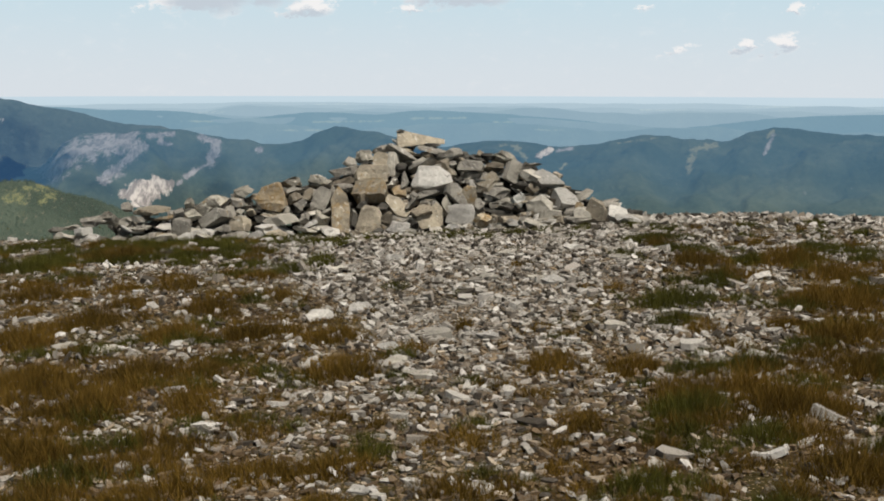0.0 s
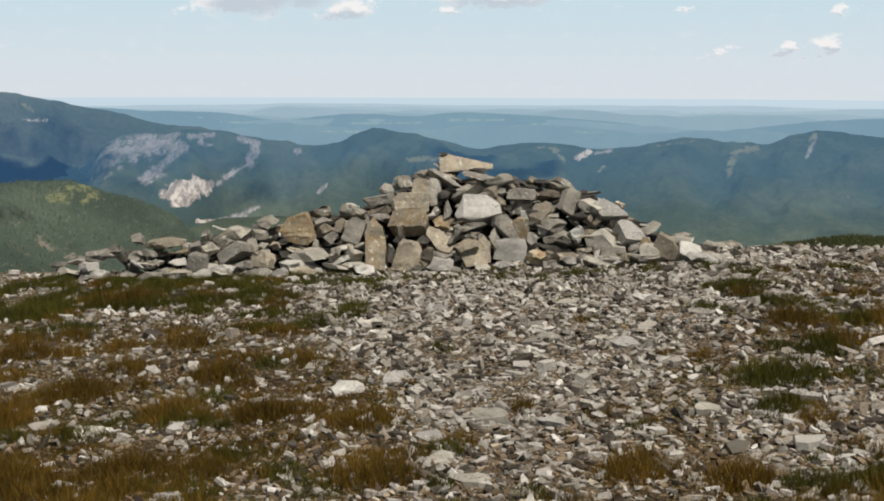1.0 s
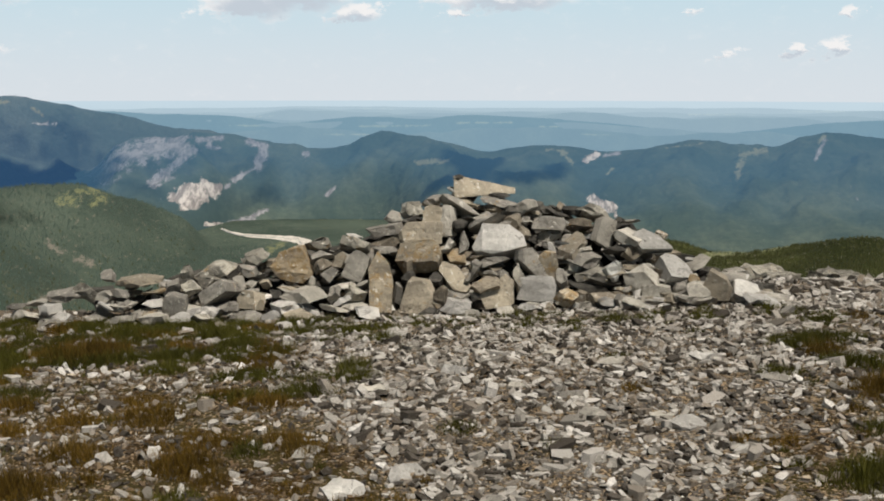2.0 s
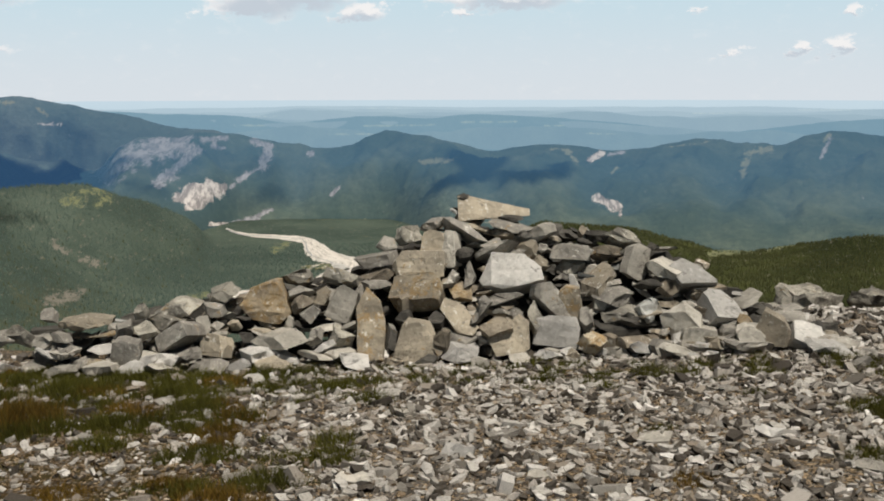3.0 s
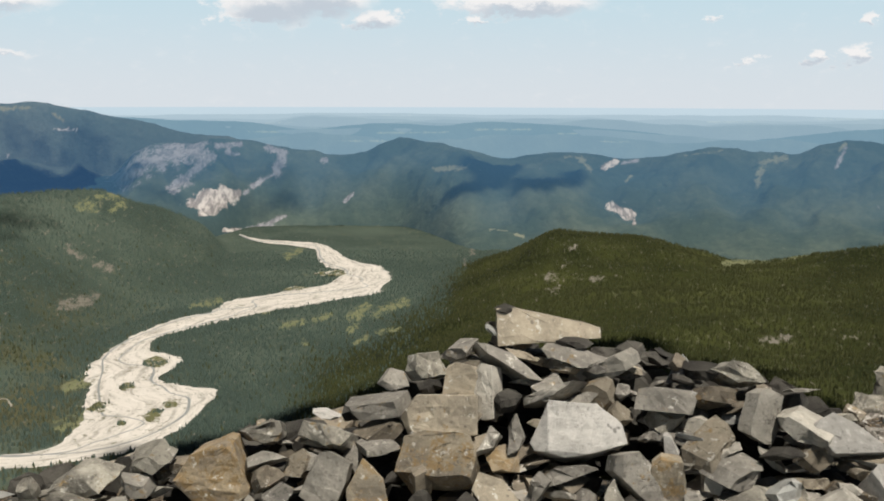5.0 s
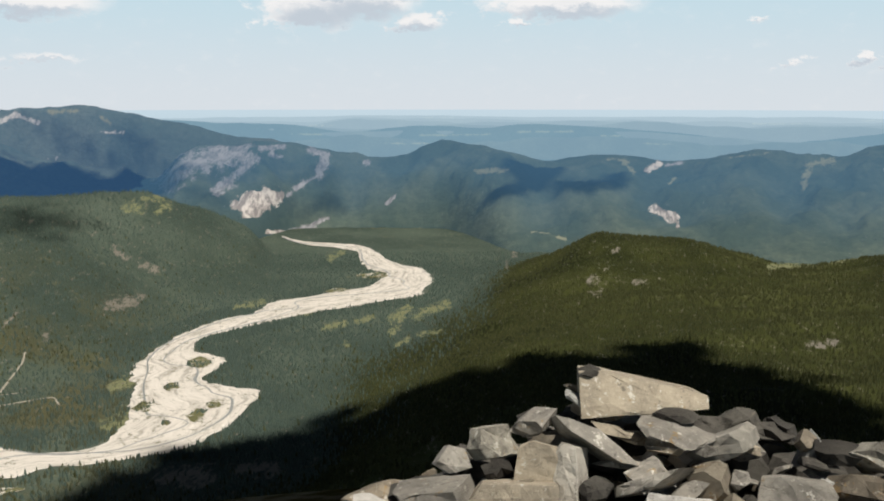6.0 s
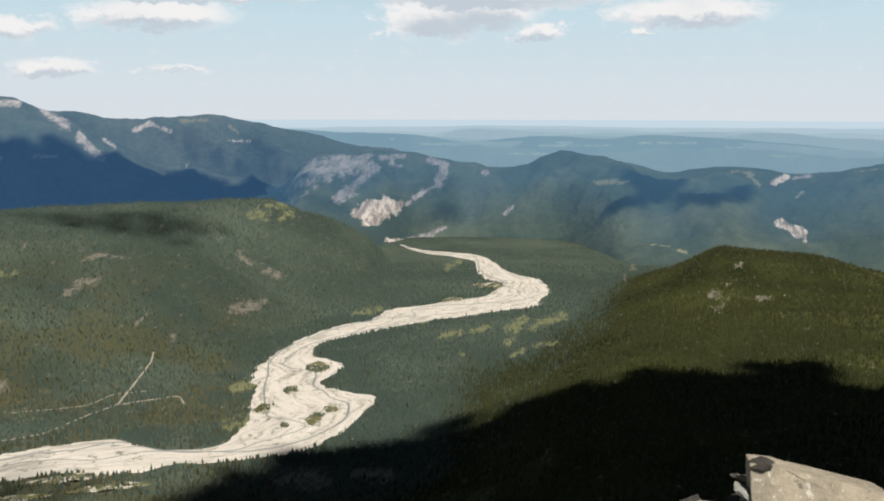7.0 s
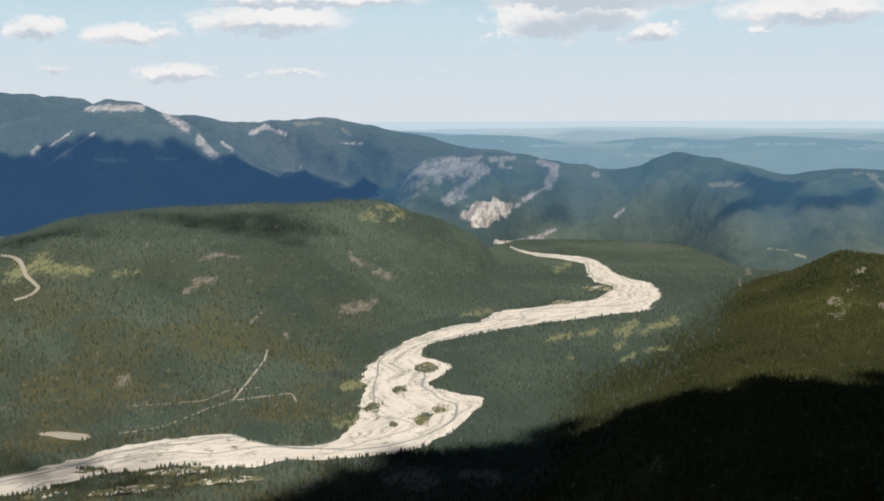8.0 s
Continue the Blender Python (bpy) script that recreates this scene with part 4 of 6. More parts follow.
# ---- clouds out of view, placed so that their shade falls on the valley ----
def cloud(puffs, altitude, seed, label, thin=False):
    """A flat-based heap cloud. puffs: where its shade falls (x, y, z) and its half sizes."""
    bm = bmesh.new()
    roll = random.Random(seed)
    for i, (x, y, z, rx, ry) in enumerate(puffs):
        c = Vector((x, y, z)) + SUN_DIR * ((altitude - z) / SUN_DIR.z)
        heaps = [(0, 0, 0.9)]
        for _ in range(55):
            a, q = roll.uniform(0, 6.283), 0.65 + 0.42 * roll.random() ** 0.8
            heaps.append((q * math.cos(a), q * math.sin(a), roll.uniform(0.05, 0.22)))
        # scattered small heaps, so that the shade stays partial
        if thin:
            heaps = []
            for _ in range(115):
                a, q = roll.uniform(0, 6.283), math.sqrt(roll.random())
                heaps.append((q * math.cos(a), q * math.sin(a), roll.uniform(0.04, 0.085)))
        for u, v, size in heaps:
            made = bmesh.ops.create_icosphere(bm, subdivisions=2 if size > 0.5 else 1, radius=1.0)["verts"]
            shift = Vector((u * 7 + seed, v * 7, i))
            for w in made:
                p = w.co.copy()
                lump = 1 + 0.25 * noise.noise(p * 2.3 + shift)
                w.co = Vector((c.x + (u + p.x * size * lump) * rx, c.y + (v + p.y * size * lump) * ry, c.z + max(p.z, -0.25) * 0.35 * size * min(rx, ry) * lump))
    mesh = bpy.data.meshes.new("cumulus_cloud")
    bm.to_mesh(mesh)
    bm.free()
    mesh.materials.append(CLOUD)
    return tagged(new("cumulus_cloud", mesh), label, "cloud", kind="structure")


def shade_rim(az, el, rx, ry, side=1):
    """A puff whose shade ends on the land in that direction."""
    x, y = on_land(az, el)
    z = float(valley.height(np.array([x]), np.array([y]))[0])
    far = 1 - side * 0.8 * ry / math.hypot(x, y)
    return x * far, y * far, z, rx, ry


ALL_LAND = [np.concatenate(k) for k in zip(*LANDS)]
LAND_AZ = np.degrees(np.arctan2(ALL_LAND[0], ALL_LAND[1] - 8))
LAND_R = np.hypot(ALL_LAND[0], ALL_LAND[1] - 8)
LAND_EL = np.degrees(np.arctan2(ALL_LAND[2] - EYE_Z, LAND_R))


def land_at(az, el):
    """The nearest ground in that direction: x, y, z."""
    near = (np.abs(LAND_AZ - az) < 0.15) & (np.abs(LAND_EL - el) < 0.12)
    if not near.any():
        return None
    k = np.where(near)[0]
    k = k[np.argmin(LAND_R[k])]
    return np.array([ALL_LAND[i][k] for i in range(3)])


def shade_far(az, r, z, rx, ry):
    a = radians(az)
    return r * math.sin(a), 8 + r * math.cos(a), z, rx, ry


def shade_hill(az, el, rx, ry):
    x, y = on_land(az, el)
    return x, y, float(valley.height(np.array([x]), np.array([y]))[0]), rx, ry


def shade_spot(az, el, w, h):
    """A puff whose shade covers that patch of land (degrees)."""
    found = [p for p in (land_at(az, el + h), land_at(az, el), land_at(az, el - h)) if p is not None]
    p = np.mean(found, axis=0)
    reach = [math.hypot(q[0], q[1]) for q in found]
    p = found[len(found) // 2] if max(reach) - min(reach) > 700 else p
    deep = min(max(reach) - min(reach), 500) / 2
    return float(p[0]), float(p[1]), float(p[2]), math.hypot(p[0], p[1]) * radians(w), max(deep, 45.0)


cloud([shade_rim(*p) for p in ((-27, -21.6, 90, 80), (-23, -20.7, 110, 90), (-18.5, -19.5, 140, 110), (-14.5, -19.3, 150, 140), (-10.5, -17.9, 170, 200), (-6, -16.5, 190, 250),
                               (-2, -15.6, 220, 270), (3, -14.9, 220, 280), (7.5, -14.3, 200, 280), (11, -16.2, 200, 260), (18, -17.5, 260, 260))]
      + [(-850, 830, -470, 150, 90), (-220, 900, -440, 220, 160), (60, 820, -330, 420, 220), (420, 760, -300, 330, 240)], 2300, 2, "broad white heap cloud with a flat grey base")
cloud([shade_spot(*p) for p in ((-40.0, -4.15, 2.7, 0.95), (-36.1, -4.3, 3.0, 1.0), (-32.4, -4.2, 2.7, 1.0), (-29.4, -4.45, 2.4, 0.9), (-26.6, -4.5, 2.1, 0.8), (-23.5, -4.85, 1.5, 0.5),
                                (-34.0, -2.7, 1.4, 0.8), (-32.2, -3.0, 0.9, 0.6), (-29.6, -3.0, 1.4, 0.5), (-25.0, -4.2, 1.5, 0.5), (-23.0, -4.3, 1.3, 0.5), (-21.6, -4.8, 0.8, 0.4))]
      + [shade_far(*p) for p in ((-44, 3700, -350, 330, 200), (-39, 3700, -350, 330, 200), (-35, 3720, -340, 330, 210), (-31, 3720, -340, 320, 200), (-27, 3720, -350, 300, 190), (-23.6, 3760, -350, 220, 160))],
      2500, 5, "long flat-based heap cloud over far forest")
cloud([shade_spot(*p) for p in ((-25.9, -1.9, 2.1, 0.24), (-22.4, -2.6, 1.2, 0.3), (-34.0, -2.3, 1.8, 0.9), (-35.5, -2.6, 1.2, 0.7), (-28.1, -3.3, 1.3, 0.45), (-24.6, -3.5, 2.2, 0.7), (-22.2, -3.7, 1.6, 0.8),
                                (-20.8, -4.2, 0.9, 0.5))], 2500, 7, "long strip of thin broken cloud", True)
# the last two puffs are added only to dim the bright gravel
cloud([shade_hill(*p) for p in ((-43.5, -7.2, 150, 110), (-40.8, -6.9, 120, 100), (-38.6, -6.5, 110, 60), (-33.0, -5.95, 120, 60), (-30.5, -6.25, 150, 85), (-28.5, -6.5, 130, 80), (-26.2, -6.2, 110, 60))]
      + [(-930, 1000, -470, 190, 130), (-800, 1080, -470, 120, 80)], 2500, 6, "unseen cloud of thin puffs, added to half-shade a hill and the gravel", True)
cloud([shade_spot(*p) for p in ((-19.3, -4.1, 1.6, 0.6), (-17.0, -4.2, 1.4, 0.8), (-14.6, -3.9, 1.3, 0.8), (-12.6, -4.4, 1.2, 1.0), (-11.8, -5.9, 1.1, 0.85), (-13.6, -6.5, 1.0, 0.35),
                                (-12.3, -6.0, 1.0, 0.7), (-19.0, -5.2, 1.0, 0.4), (-18.2, -5.6, 0.9, 0.4))], 2500, 8, "broken cloud of thin puffs over a bare peak", True)
cloud([shade_spot(*p) for p in ((-0.6, -4.5, 1.8, 0.65), (1.9, -4.8, 1.5, 0.5), (3.8, -4.65, 0.65, 0.45), (-2.1, -5.2, 1.2, 0.35))], 2500, 9, "ragged flat-based heap cloud")


# ---- stones ----
def part(name, bm, mat, parent, label=""):
    mesh = bpy.data.meshes.new(name)
    bm.to_mesh(mesh)
    bm.free()
    mesh.materials.append(mat)
    ob = new(name, mesh)
    ob.parent = parent
    if label:
        ob["label"] = label
    return ob


PROFILES = {
    "slab": ((-0.42, 0.5), (-0.25, 0.5), (0.5, 0.06), (0.5, -0.2), (0.27, -0.16), (0, -0.22), (-0.22, -0.36), (-0.4, -0.5)),
    "bigblock": ((-0.31, 0.41), (0.5, 0.47), (0.48, -0.24), (0.2, -0.35), (-0.1, -0.5), (-0.33, -0.46), (-0.5, 0.03)),
    "orange": ((-0.5, -0.06), (-0.27, 0.31), (0.14, 0.5), (0.27, 0.47), (0.5, -0.26), (0.26, -0.47), (-0.27, -0.34)),
    "front": ((-0.5, -0.48), (-0.22, 0.38), (-0.1, 0.5), (0.37, 0.42), (0.48, 0.05), (0.45, -0.3), (-0.1, -0.5)),
    "whiteslab": ((-0.47, -0.25), (-0.34, 0.2), (-0.32, 0.44), (0.16, 0.44), (0.43, 0.15), (0.5, -0.13), (0.13, -0.38), (-0.1, -0.45), (-0.41, -0.38)),
    "tall": ((-0.45, -0.5), (-0.42, 0.22), (-0.05, 0.5), (0.35, 0.3), (0.5, -0.1), (0.35, -0.5)),
    "blockc": ((-0.48, -0.1), (0.23, 0.48), (0.43, 0.3), (0.47, -0.31), (-0.3, -0.46)),
    "bigslab": ((-0.47, -0.05), (-0.18, 0.47), (0.08, 0.36), (0.48, -0.1), (0.08, -0.38), (-0.15, -0.5)),
    "lean": ((-0.5, 0.35), (-0.1, 0.5), (0.45, 0.3), (0.5, -0.4), (0.1, -0.5), (-0.42, -0.3)),
    "block": ((-0.5, -0.42), (-0.46, 0.38), (-0.2, 0.5), (0.4, 0.46), (0.5, 0.1), (0.46, -0.44), (0.05, -0.5)),
}
cairn = tagged(new("cairn"), "broad low cairn of stacked grey and tan limestone blocks", "cairn")
cairn.location = (-0.4, 9.9, 0.15)
bpy.context.view_layer.update()
dice = random.Random(11)


def hull_of(bm):
    """Wraps the points into a closed broken block."""
    hull = bmesh.ops.convex_hull(bm, input=list(bm.verts))
    bmesh.ops.delete(bm, geom=list({g for g in hull["geom_interior"] + hull["geom_unused"] if isinstance(g, bmesh.types.BMVert)}), context="VERTS")


def stone_mesh(w, h, d, profile, rough):
    """A broken block: an uneven prism with chipped rims."""
    if profile is None:
        corners = dice.choice((4, 5, 5, 6, 7))
        start = dice.uniform(0, 6.283)
        ring = [(start + 6.283 * (i + dice.uniform(-0.32, 0.32)) / corners, dice.uniform(0.7, 1.05)) for i in range(corners)]
        pts = [(q * math.cos(a), q * math.sin(a)) for a, q in ring]
        lo, hi = [min(p[k] for p in pts) for k in (0, 1)], [max(p[k] for p in pts) for k in (0, 1)]
        pts = [tuple((p[k] - lo[k]) / (hi[k] - lo[k]) - 0.5 for k in (0, 1)) for p in pts]
    else:
        pts = [(u * dice.uniform(0.97, 1.03), v * dice.uniform(0.97, 1.03)) for u, v in PROFILES[profile]]
    bm = bmesh.new()
    slant = dice.uniform(-0.12, 0.22)
    for depth, size in ((-0.5, 1.0 if profile else dice.uniform(0.78, 1.0)), (0.5, 0.9 if profile else dice.uniform(0.85, 1.0))):
        for u, v in pts:
            j = dice.uniform(-0.05, 0.05)
            bm.verts.new((u * w * size, (depth + j + (slant * (v + 0.5) if depth < 0 else 0)) * d, v * h * size))
    hull_of(bm)
    for _ in range(dice.choice((1, 2, 2, 3)) if profile is None else 0 if profile == "slab" else dice.choice((1, 2))):
        way = Vector((dice.uniform(-1, 1) if profile is None else dice.choice((-1, 1)) * dice.uniform(0.7, 1.4), dice.uniform(-1, 0.1) if profile is None else -1, dice.uniform(-0.5, 1))).normalized()
        reach = max(v.co.dot(way) for v in bm.verts)
        bmesh.ops.bisect_plane(bm, geom=list(bm.verts) + list(bm.edges) + list(bm.faces), plane_co=way * reach * (dice.uniform(0.6, 0.9) if profile is None else dice.uniform(0.8, 0.93)), plane_no=way, clear_outer=True)
        hull_of(bm)
    bmesh.ops.dissolve_limit(bm, angle_limit=0.14, verts=list(bm.verts), edges=list(bm.edges))
    chip = min(w, h, d) * 0.016
    bmesh.ops.bevel(bm, geom=list(bm.edges), offset=chip, segments=1, affect="EDGES", clamp_overlap=True)
    bmesh.ops.triangulate(bm, faces=list(bm.faces))
    fine = max(0.034, 0.16 * min(w, h, d))
    for _ in range(3):
        long = [e for e in bm.edges if e.calc_length() > fine * 1.6]
        if long:
            bmesh.ops.subdivide_edges(bm, edges=long, cuts=1)
            bmesh.ops.triangulate(bm, faces=list(bm.faces))
    shift = Vector((dice.uniform(0, 50), dice.uniform(0, 50), 0))
    amount = (0.12 if rough else 0.034 if profile is None else 0.024) * min(w, h, d)
    size = 1.9 / max(min(w, h), 0.06)
    bed, ledge = dice.uniform(16, 34), dice.choice((0.0, 0.006, 0.012, 0.018)) if profile is None else 0.004
    for v in bm.verts:
        p = v.co * size + shift
        bend_in = noise.noise_vector(p) * amount + noise.noise_vector(p * 3.1) * amount * 0.6
        v.co += bend_in
        # layered breaks along the bedding
        v.co.y += ledge * round(2.2 * noise.noise(Vector((p.x * 0.35, 0.5, v.co.z * bed + shift.x))))
    return bm


def stone(x, y, z, w, h, tilt, tone, profile=None):
    """One stone of the cairn: middle of its front, width, height and lean."""
    exact = profile not in (None, "block", "lean")
    plate = w > 1.6 * h and not exact
    d = max((0.7 if exact or plate else dice.uniform(0.36, 0.75)) * math.sqrt(w * h), 0.6 * min(w, 0.4) if plate or exact else 0, 0.06)
    nod = dice.uniform(-26, 16) if plate else (dice.uniform(-34, -24) if tone in ("white", "pale") and exact else -6 if profile == "slab" else dice.uniform(-20, -4) if exact else dice.uniform(-54, 12))
    if plate:
        h *= 0.8
    low = float(summit_height(x, y)) + 0.36 * (h * abs(math.cos(radians(tilt))) + w * abs(math.sin(radians(tilt))))
    bm = stone_mesh(w * (1.0 if exact else 1.02), h * (1.0 if exact else 1.02), d, profile, tone == "rough")
    words = {"orange": "stone crusted with orange lichen", "lichen": "stone spotted with orange lichen", "rough": "rough pitted grey stone"}.get(tone, "")
    kind = {"slab": "capstone", "whiteslab": "slab", "bigslab": "slab"}.get(profile, "stone")
    words = {"capstone": "wedge-shaped tan capstone", "slab": "broad pale limestone slab"}.get(kind, words)
    ob = part(kind, bm, ROCK[tone], cairn, words)
    ob.matrix_parent_inverse = cairn.matrix_world.inverted()
    wob = 4 if exact else 24
    ob.matrix_basis = pose(x, y + 0.42 * d + (0 if exact else dice.uniform(-0.07, 0.08)), max(z, low), nod, tilt + (0 if exact else dice.uniform(-9, 9)), dice.uniform(-wob, wob) * 1.5)
    return ob


stone(-0.20, 10.03, 0.895, 0.51, 0.165, 2, "tan", "slab")
stone(-0.36, 10.05, 0.985, 0.10, 0.03, 2, "dark")
stone(-0.29, 9.92, 0.80, 0.16, 0.05, 15, "tan")
stone(-0.35, 9.89, 0.78, 0.36, 0.09, 28, "grey")
stone(-0.07, 9.93, 0.82, 0.29, 0.04, 7, "grey")
stone(-0.06, 9.98, 0.86, 0.14, 0.04, 5, "dark")
stone(-0.11, 9.89, 0.77, 0.15, 0.09, 0, "brown")
stone(0.02, 9.88, 0.77, 0.14, 0.07, 10, "grey")
stone(0.11, 9.86, 0.75, 0.24, 0.11, -24, "pale", "block")
stone(0.14, 9.79, 0.69, 0.08, 0.08, 30, "grey")
stone(-0.16, 9.82, 0.71, 0.16, 0.07, -25, "grey")
stone(-0.16, 9.77, 0.67, 0.30, 0.06, -28, "grey")
stone(-0.04, 9.75, 0.65, 0.16, 0.07, -15, "grey")
stone(-0.35, 9.76, 0.66, 0.12, 0.09, -5, "dark")
stone(-0.43, 9.78, 0.68, 0.10, 0.24, 0, "pale", "block")
stone(-0.54, 9.82, 0.71, 0.15, 0.16, 8, "tan", "block")
stone(-0.69, 9.86, 0.75, 0.20, 0.16, 10, "rough")
stone(-0.56, 9.93, 0.81, 0.18, 0.09, -20, "grey")
stone(-0.69, 9.78, 0.68, 0.12, 0.05, 5, "dark")
stone(-0.64, 9.68, 0.58, 0.33, 0.23, 2, "tan", "bigblock")
stone(-0.62, 9.53, 0.45, 0.32, 0.20, 0, "lichen", "block")
stone(-0.85, 9.80, 0.70, 0.13, 0.10, 0, "grey")
stone(-0.91, 9.72, 0.62, 0.28, 0.11, -8, "grey")
stone(-0.87, 9.64, 0.55, 0.23, 0.11, 0, "brown")
stone(-0.88, 9.58, 0.50, 0.21, 0.07, -5, "grey")
stone(-1.11, 9.62, 0.53, 0.27, 0.12, -5, "rough")
stone(-1.36, 9.61, 0.52, 0.21, 0.13, -10, "rough")
stone(-1.34, 9.54, 0.46, 0.20, 0.07, -22, "grey")
stone(-1.54, 9.47, 0.40, 0.31, 0.29, 0, "orange", "orange")
stone(-1.82, 9.51, 0.43, 0.25, 0.14, -18, "rough")
stone(-1.85, 9.43, 0.36, 0.15, 0.09, 0, "grey")
stone(-2.10, 9.42, 0.35, 0.30, 0.14, -5, "rough")
stone(-2.28, 9.44, 0.36, 0.09, 0.08, 0, "rough")
stone(-2.15, 9.35, 0.29, 0.29, 0.12, -8, "rough")
stone(-2.03, 9.28, 0.22, 0.31, 0.14, -24, "grey", "block")
stone(-2.36, 9.32, 0.26, 0.12, 0.13, 0, "grey")
stone(-2.30, 9.22, 0.17, 0.17, 0.15, 10, "grey", "block")
stone(-1.90, 9.34, 0.28, 0.09, 0.12, 0, "pale", "block")
stone(-1.80, 9.36, 0.29, 0.08, 0.06, 0, "pale")
stone(-1.91, 9.29, 0.23, 0.16, 0.08, 0, "grey")
stone(-1.81, 9.30, 0.24, 0.15, 0.04, -8, "pale")
stone(-1.71, 9.33, 0.27, 0.09, 0.06, 0, "tan")
stone(-1.79, 9.23, 0.18, 0.20, 0.14, -10, "tan", "block")
stone(-1.60, 9.27, 0.21, 0.18, 0.09, 15, "dark")
stone(-1.42, 9.29, 0.23, 0.31, 0.11, 3, "pale")
stone(-1.50, 9.22, 0.16, 0.28, 0.10, -15, "white")
stone(-1.39, 9.34, 0.28, 0.06, 0.12, 10, "pale")
stone(-1.25, 9.43, 0.35, 0.15, 0.11, -30, "grey")
stone(-1.21, 9.49, 0.42, 0.10, 0.15, 20, "tan")
stone(-1.16, 9.52, 0.44, 0.12, 0.13, 35, "grey")
stone(-1.07, 9.46, 0.39, 0.16, 0.22, 12, "pale", "block")
stone(-0.90, 9.35, 0.29, 0.19, 0.44, -2, "lichen", "tall")
stone(-1.07, 9.30, 0.24, 0.16, 0.16, 5, "rough")
stone(-1.21, 9.29, 0.23, 0.09, 0.13, 8, "grey")
stone(-1.16, 9.23, 0.18, 0.15, 0.06, -30, "white")
stone(-1.10, 9.19, 0.14, 0.24, 0.07, -8, "pale")
stone(-0.64, 9.27, 0.21, 0.29, 0.28, 0, "tan", "front")
stone(-0.77, 9.30, 0.24, 0.06, 0.20, 8, "grey")
stone(-0.70, 9.39, 0.32, 0.12, 0.11, 0, "dark")
stone(-0.51, 9.38, 0.32, 0.12, 0.12, 0, "dark")
stone(-0.38, 9.39, 0.32, 0.14, 0.29, -24, "tan", "lean")
stone(-0.36, 9.53, 0.45, 0.18, 0.16, 30, "orange")
stone(-0.32, 9.64, 0.55, 0.08, 0.18, 18, "grey")
stone(-0.43, 9.62, 0.53, 0.07, 0.15, 25, "grey")
stone(-0.06, 9.62, 0.53, 0.41, 0.26, 4, "white", "whiteslab")
stone(-0.11, 9.49, 0.42, 0.27, 0.09, -4, "grey")
stone(-0.25, 9.44, 0.37, 0.06, 0.21, 18, "grey")
stone(0.05, 9.77, 0.67, 0.19, 0.16, 30, "tan")
stone(-0.08, 9.30, 0.24, 0.26, 0.26, 0, "tan", "blockc")
stone(-0.15, 9.35, 0.29, 0.22, 0.16, 0, "brown")
stone(-0.04, 9.39, 0.33, 0.10, 0.11, 10, "grey")
stone(-0.36, 9.22, 0.17, 0.26, 0.13, -16, "white")
stone(-0.47, 9.29, 0.23, 0.10, 0.15, 5, "brown")
stone(0.08, 9.38, 0.32, 0.10, 0.25, -14, "rough")
stone(0.17, 9.49, 0.42, 0.13, 0.30, -32, "grey", "lean")
stone(0.29, 9.47, 0.40, 0.14, 0.23, -4, "lichen", "block")
stone(0.37, 9.42, 0.35, 0.09, 0.17, -8, "grey")
stone(0.22, 9.31, 0.25, 0.27, 0.19, 5, "white", "block")
stone(0.14, 9.24, 0.18, 0.14, 0.08, 0, "pale")
stone(0.26, 9.22, 0.17, 0.12, 0.07, 0, "white")
stone(0.40, 9.29, 0.23, 0.15, 0.15, 10, "lichen")
stone(0.49, 9.27, 0.22, 0.10, 0.10, 0, "brown")
stone(0.31, 9.77, 0.67, 0.25, 0.13, 0, "grey", "block")
stone(0.40, 9.83, 0.72, 0.12, 0.05, 0, "dark")
stone(0.49, 9.86, 0.75, 0.16, 0.07, -5, "dark")
stone(0.63, 9.84, 0.73, 0.29, 0.15, 10, "rough")
stone(0.54, 9.76, 0.66, 0.23, 0.14, 5, "brown")
stone(0.70, 9.72, 0.62, 0.16, 0.22, 14, "pale", "block")
stone(0.32, 9.67, 0.58, 0.21, 0.10, -8, "rough")
stone(0.35, 9.61, 0.53, 0.26, 0.05, 5, "grey")
stone(0.47, 9.62, 0.53, 0.25, 0.08, -38, "tan")
stone(0.45, 9.55, 0.47, 0.28, 0.09, -25, "pale")
stone(0.32, 9.58, 0.50, 0.06, 0.13, -20, "white")
stone(0.47, 9.48, 0.40, 0.09, 0.11, 10, "pale")
stone(0.56, 9.53, 0.45, 0.28, 0.12, -8, "grey")
stone(0.73, 9.46, 0.39, 0.15, 0.19, 24, "blue")
stone(0.59, 9.41, 0.34, 0.27, 0.13, 0, "rough")
stone(0.58, 9.32, 0.26, 0.35, 0.11, 6, "dark")
stone(0.70, 9.24, 0.19, 0.37, 0.13, 8, "brown")
stone(0.88, 9.69, 0.59, 0.29, 0.12, 10, "pale")
stone(1.01, 9.61, 0.53, 0.38, 0.19, 14, "white", "bigslab")
stone(0.88, 9.57, 0.49, 0.14, 0.13, 0, "brown")
stone(0.94, 9.39, 0.33, 0.28, 0.22, 24, "pale")
stone(0.70, 9.42, 0.36, 0.24, 0.08, -4, "rough")
stone(0.66, 9.34, 0.28, 0.33, 0.07, 6, "dark")
stone(1.16, 9.45, 0.38, 0.23, 0.22, 0, "white", "block")
stone(1.29, 9.40, 0.34, 0.10, 0.09, 0, "orange")
stone(0.98, 9.50, 0.42, 0.11, 0.05, 0, "pale")
stone(1.01, 9.46, 0.38, 0.23, 0.07, 10, "brown")
stone(1.03, 9.29, 0.23, 0.21, 0.17, 0, "pale", "block")
stone(0.89, 9.30, 0.24, 0.06, 0.12, 5, "white")
stone(0.80, 9.27, 0.21, 0.15, 0.14, 0, "grey")
stone(1.20, 9.34, 0.27, 0.14, 0.10, 0, "grey")
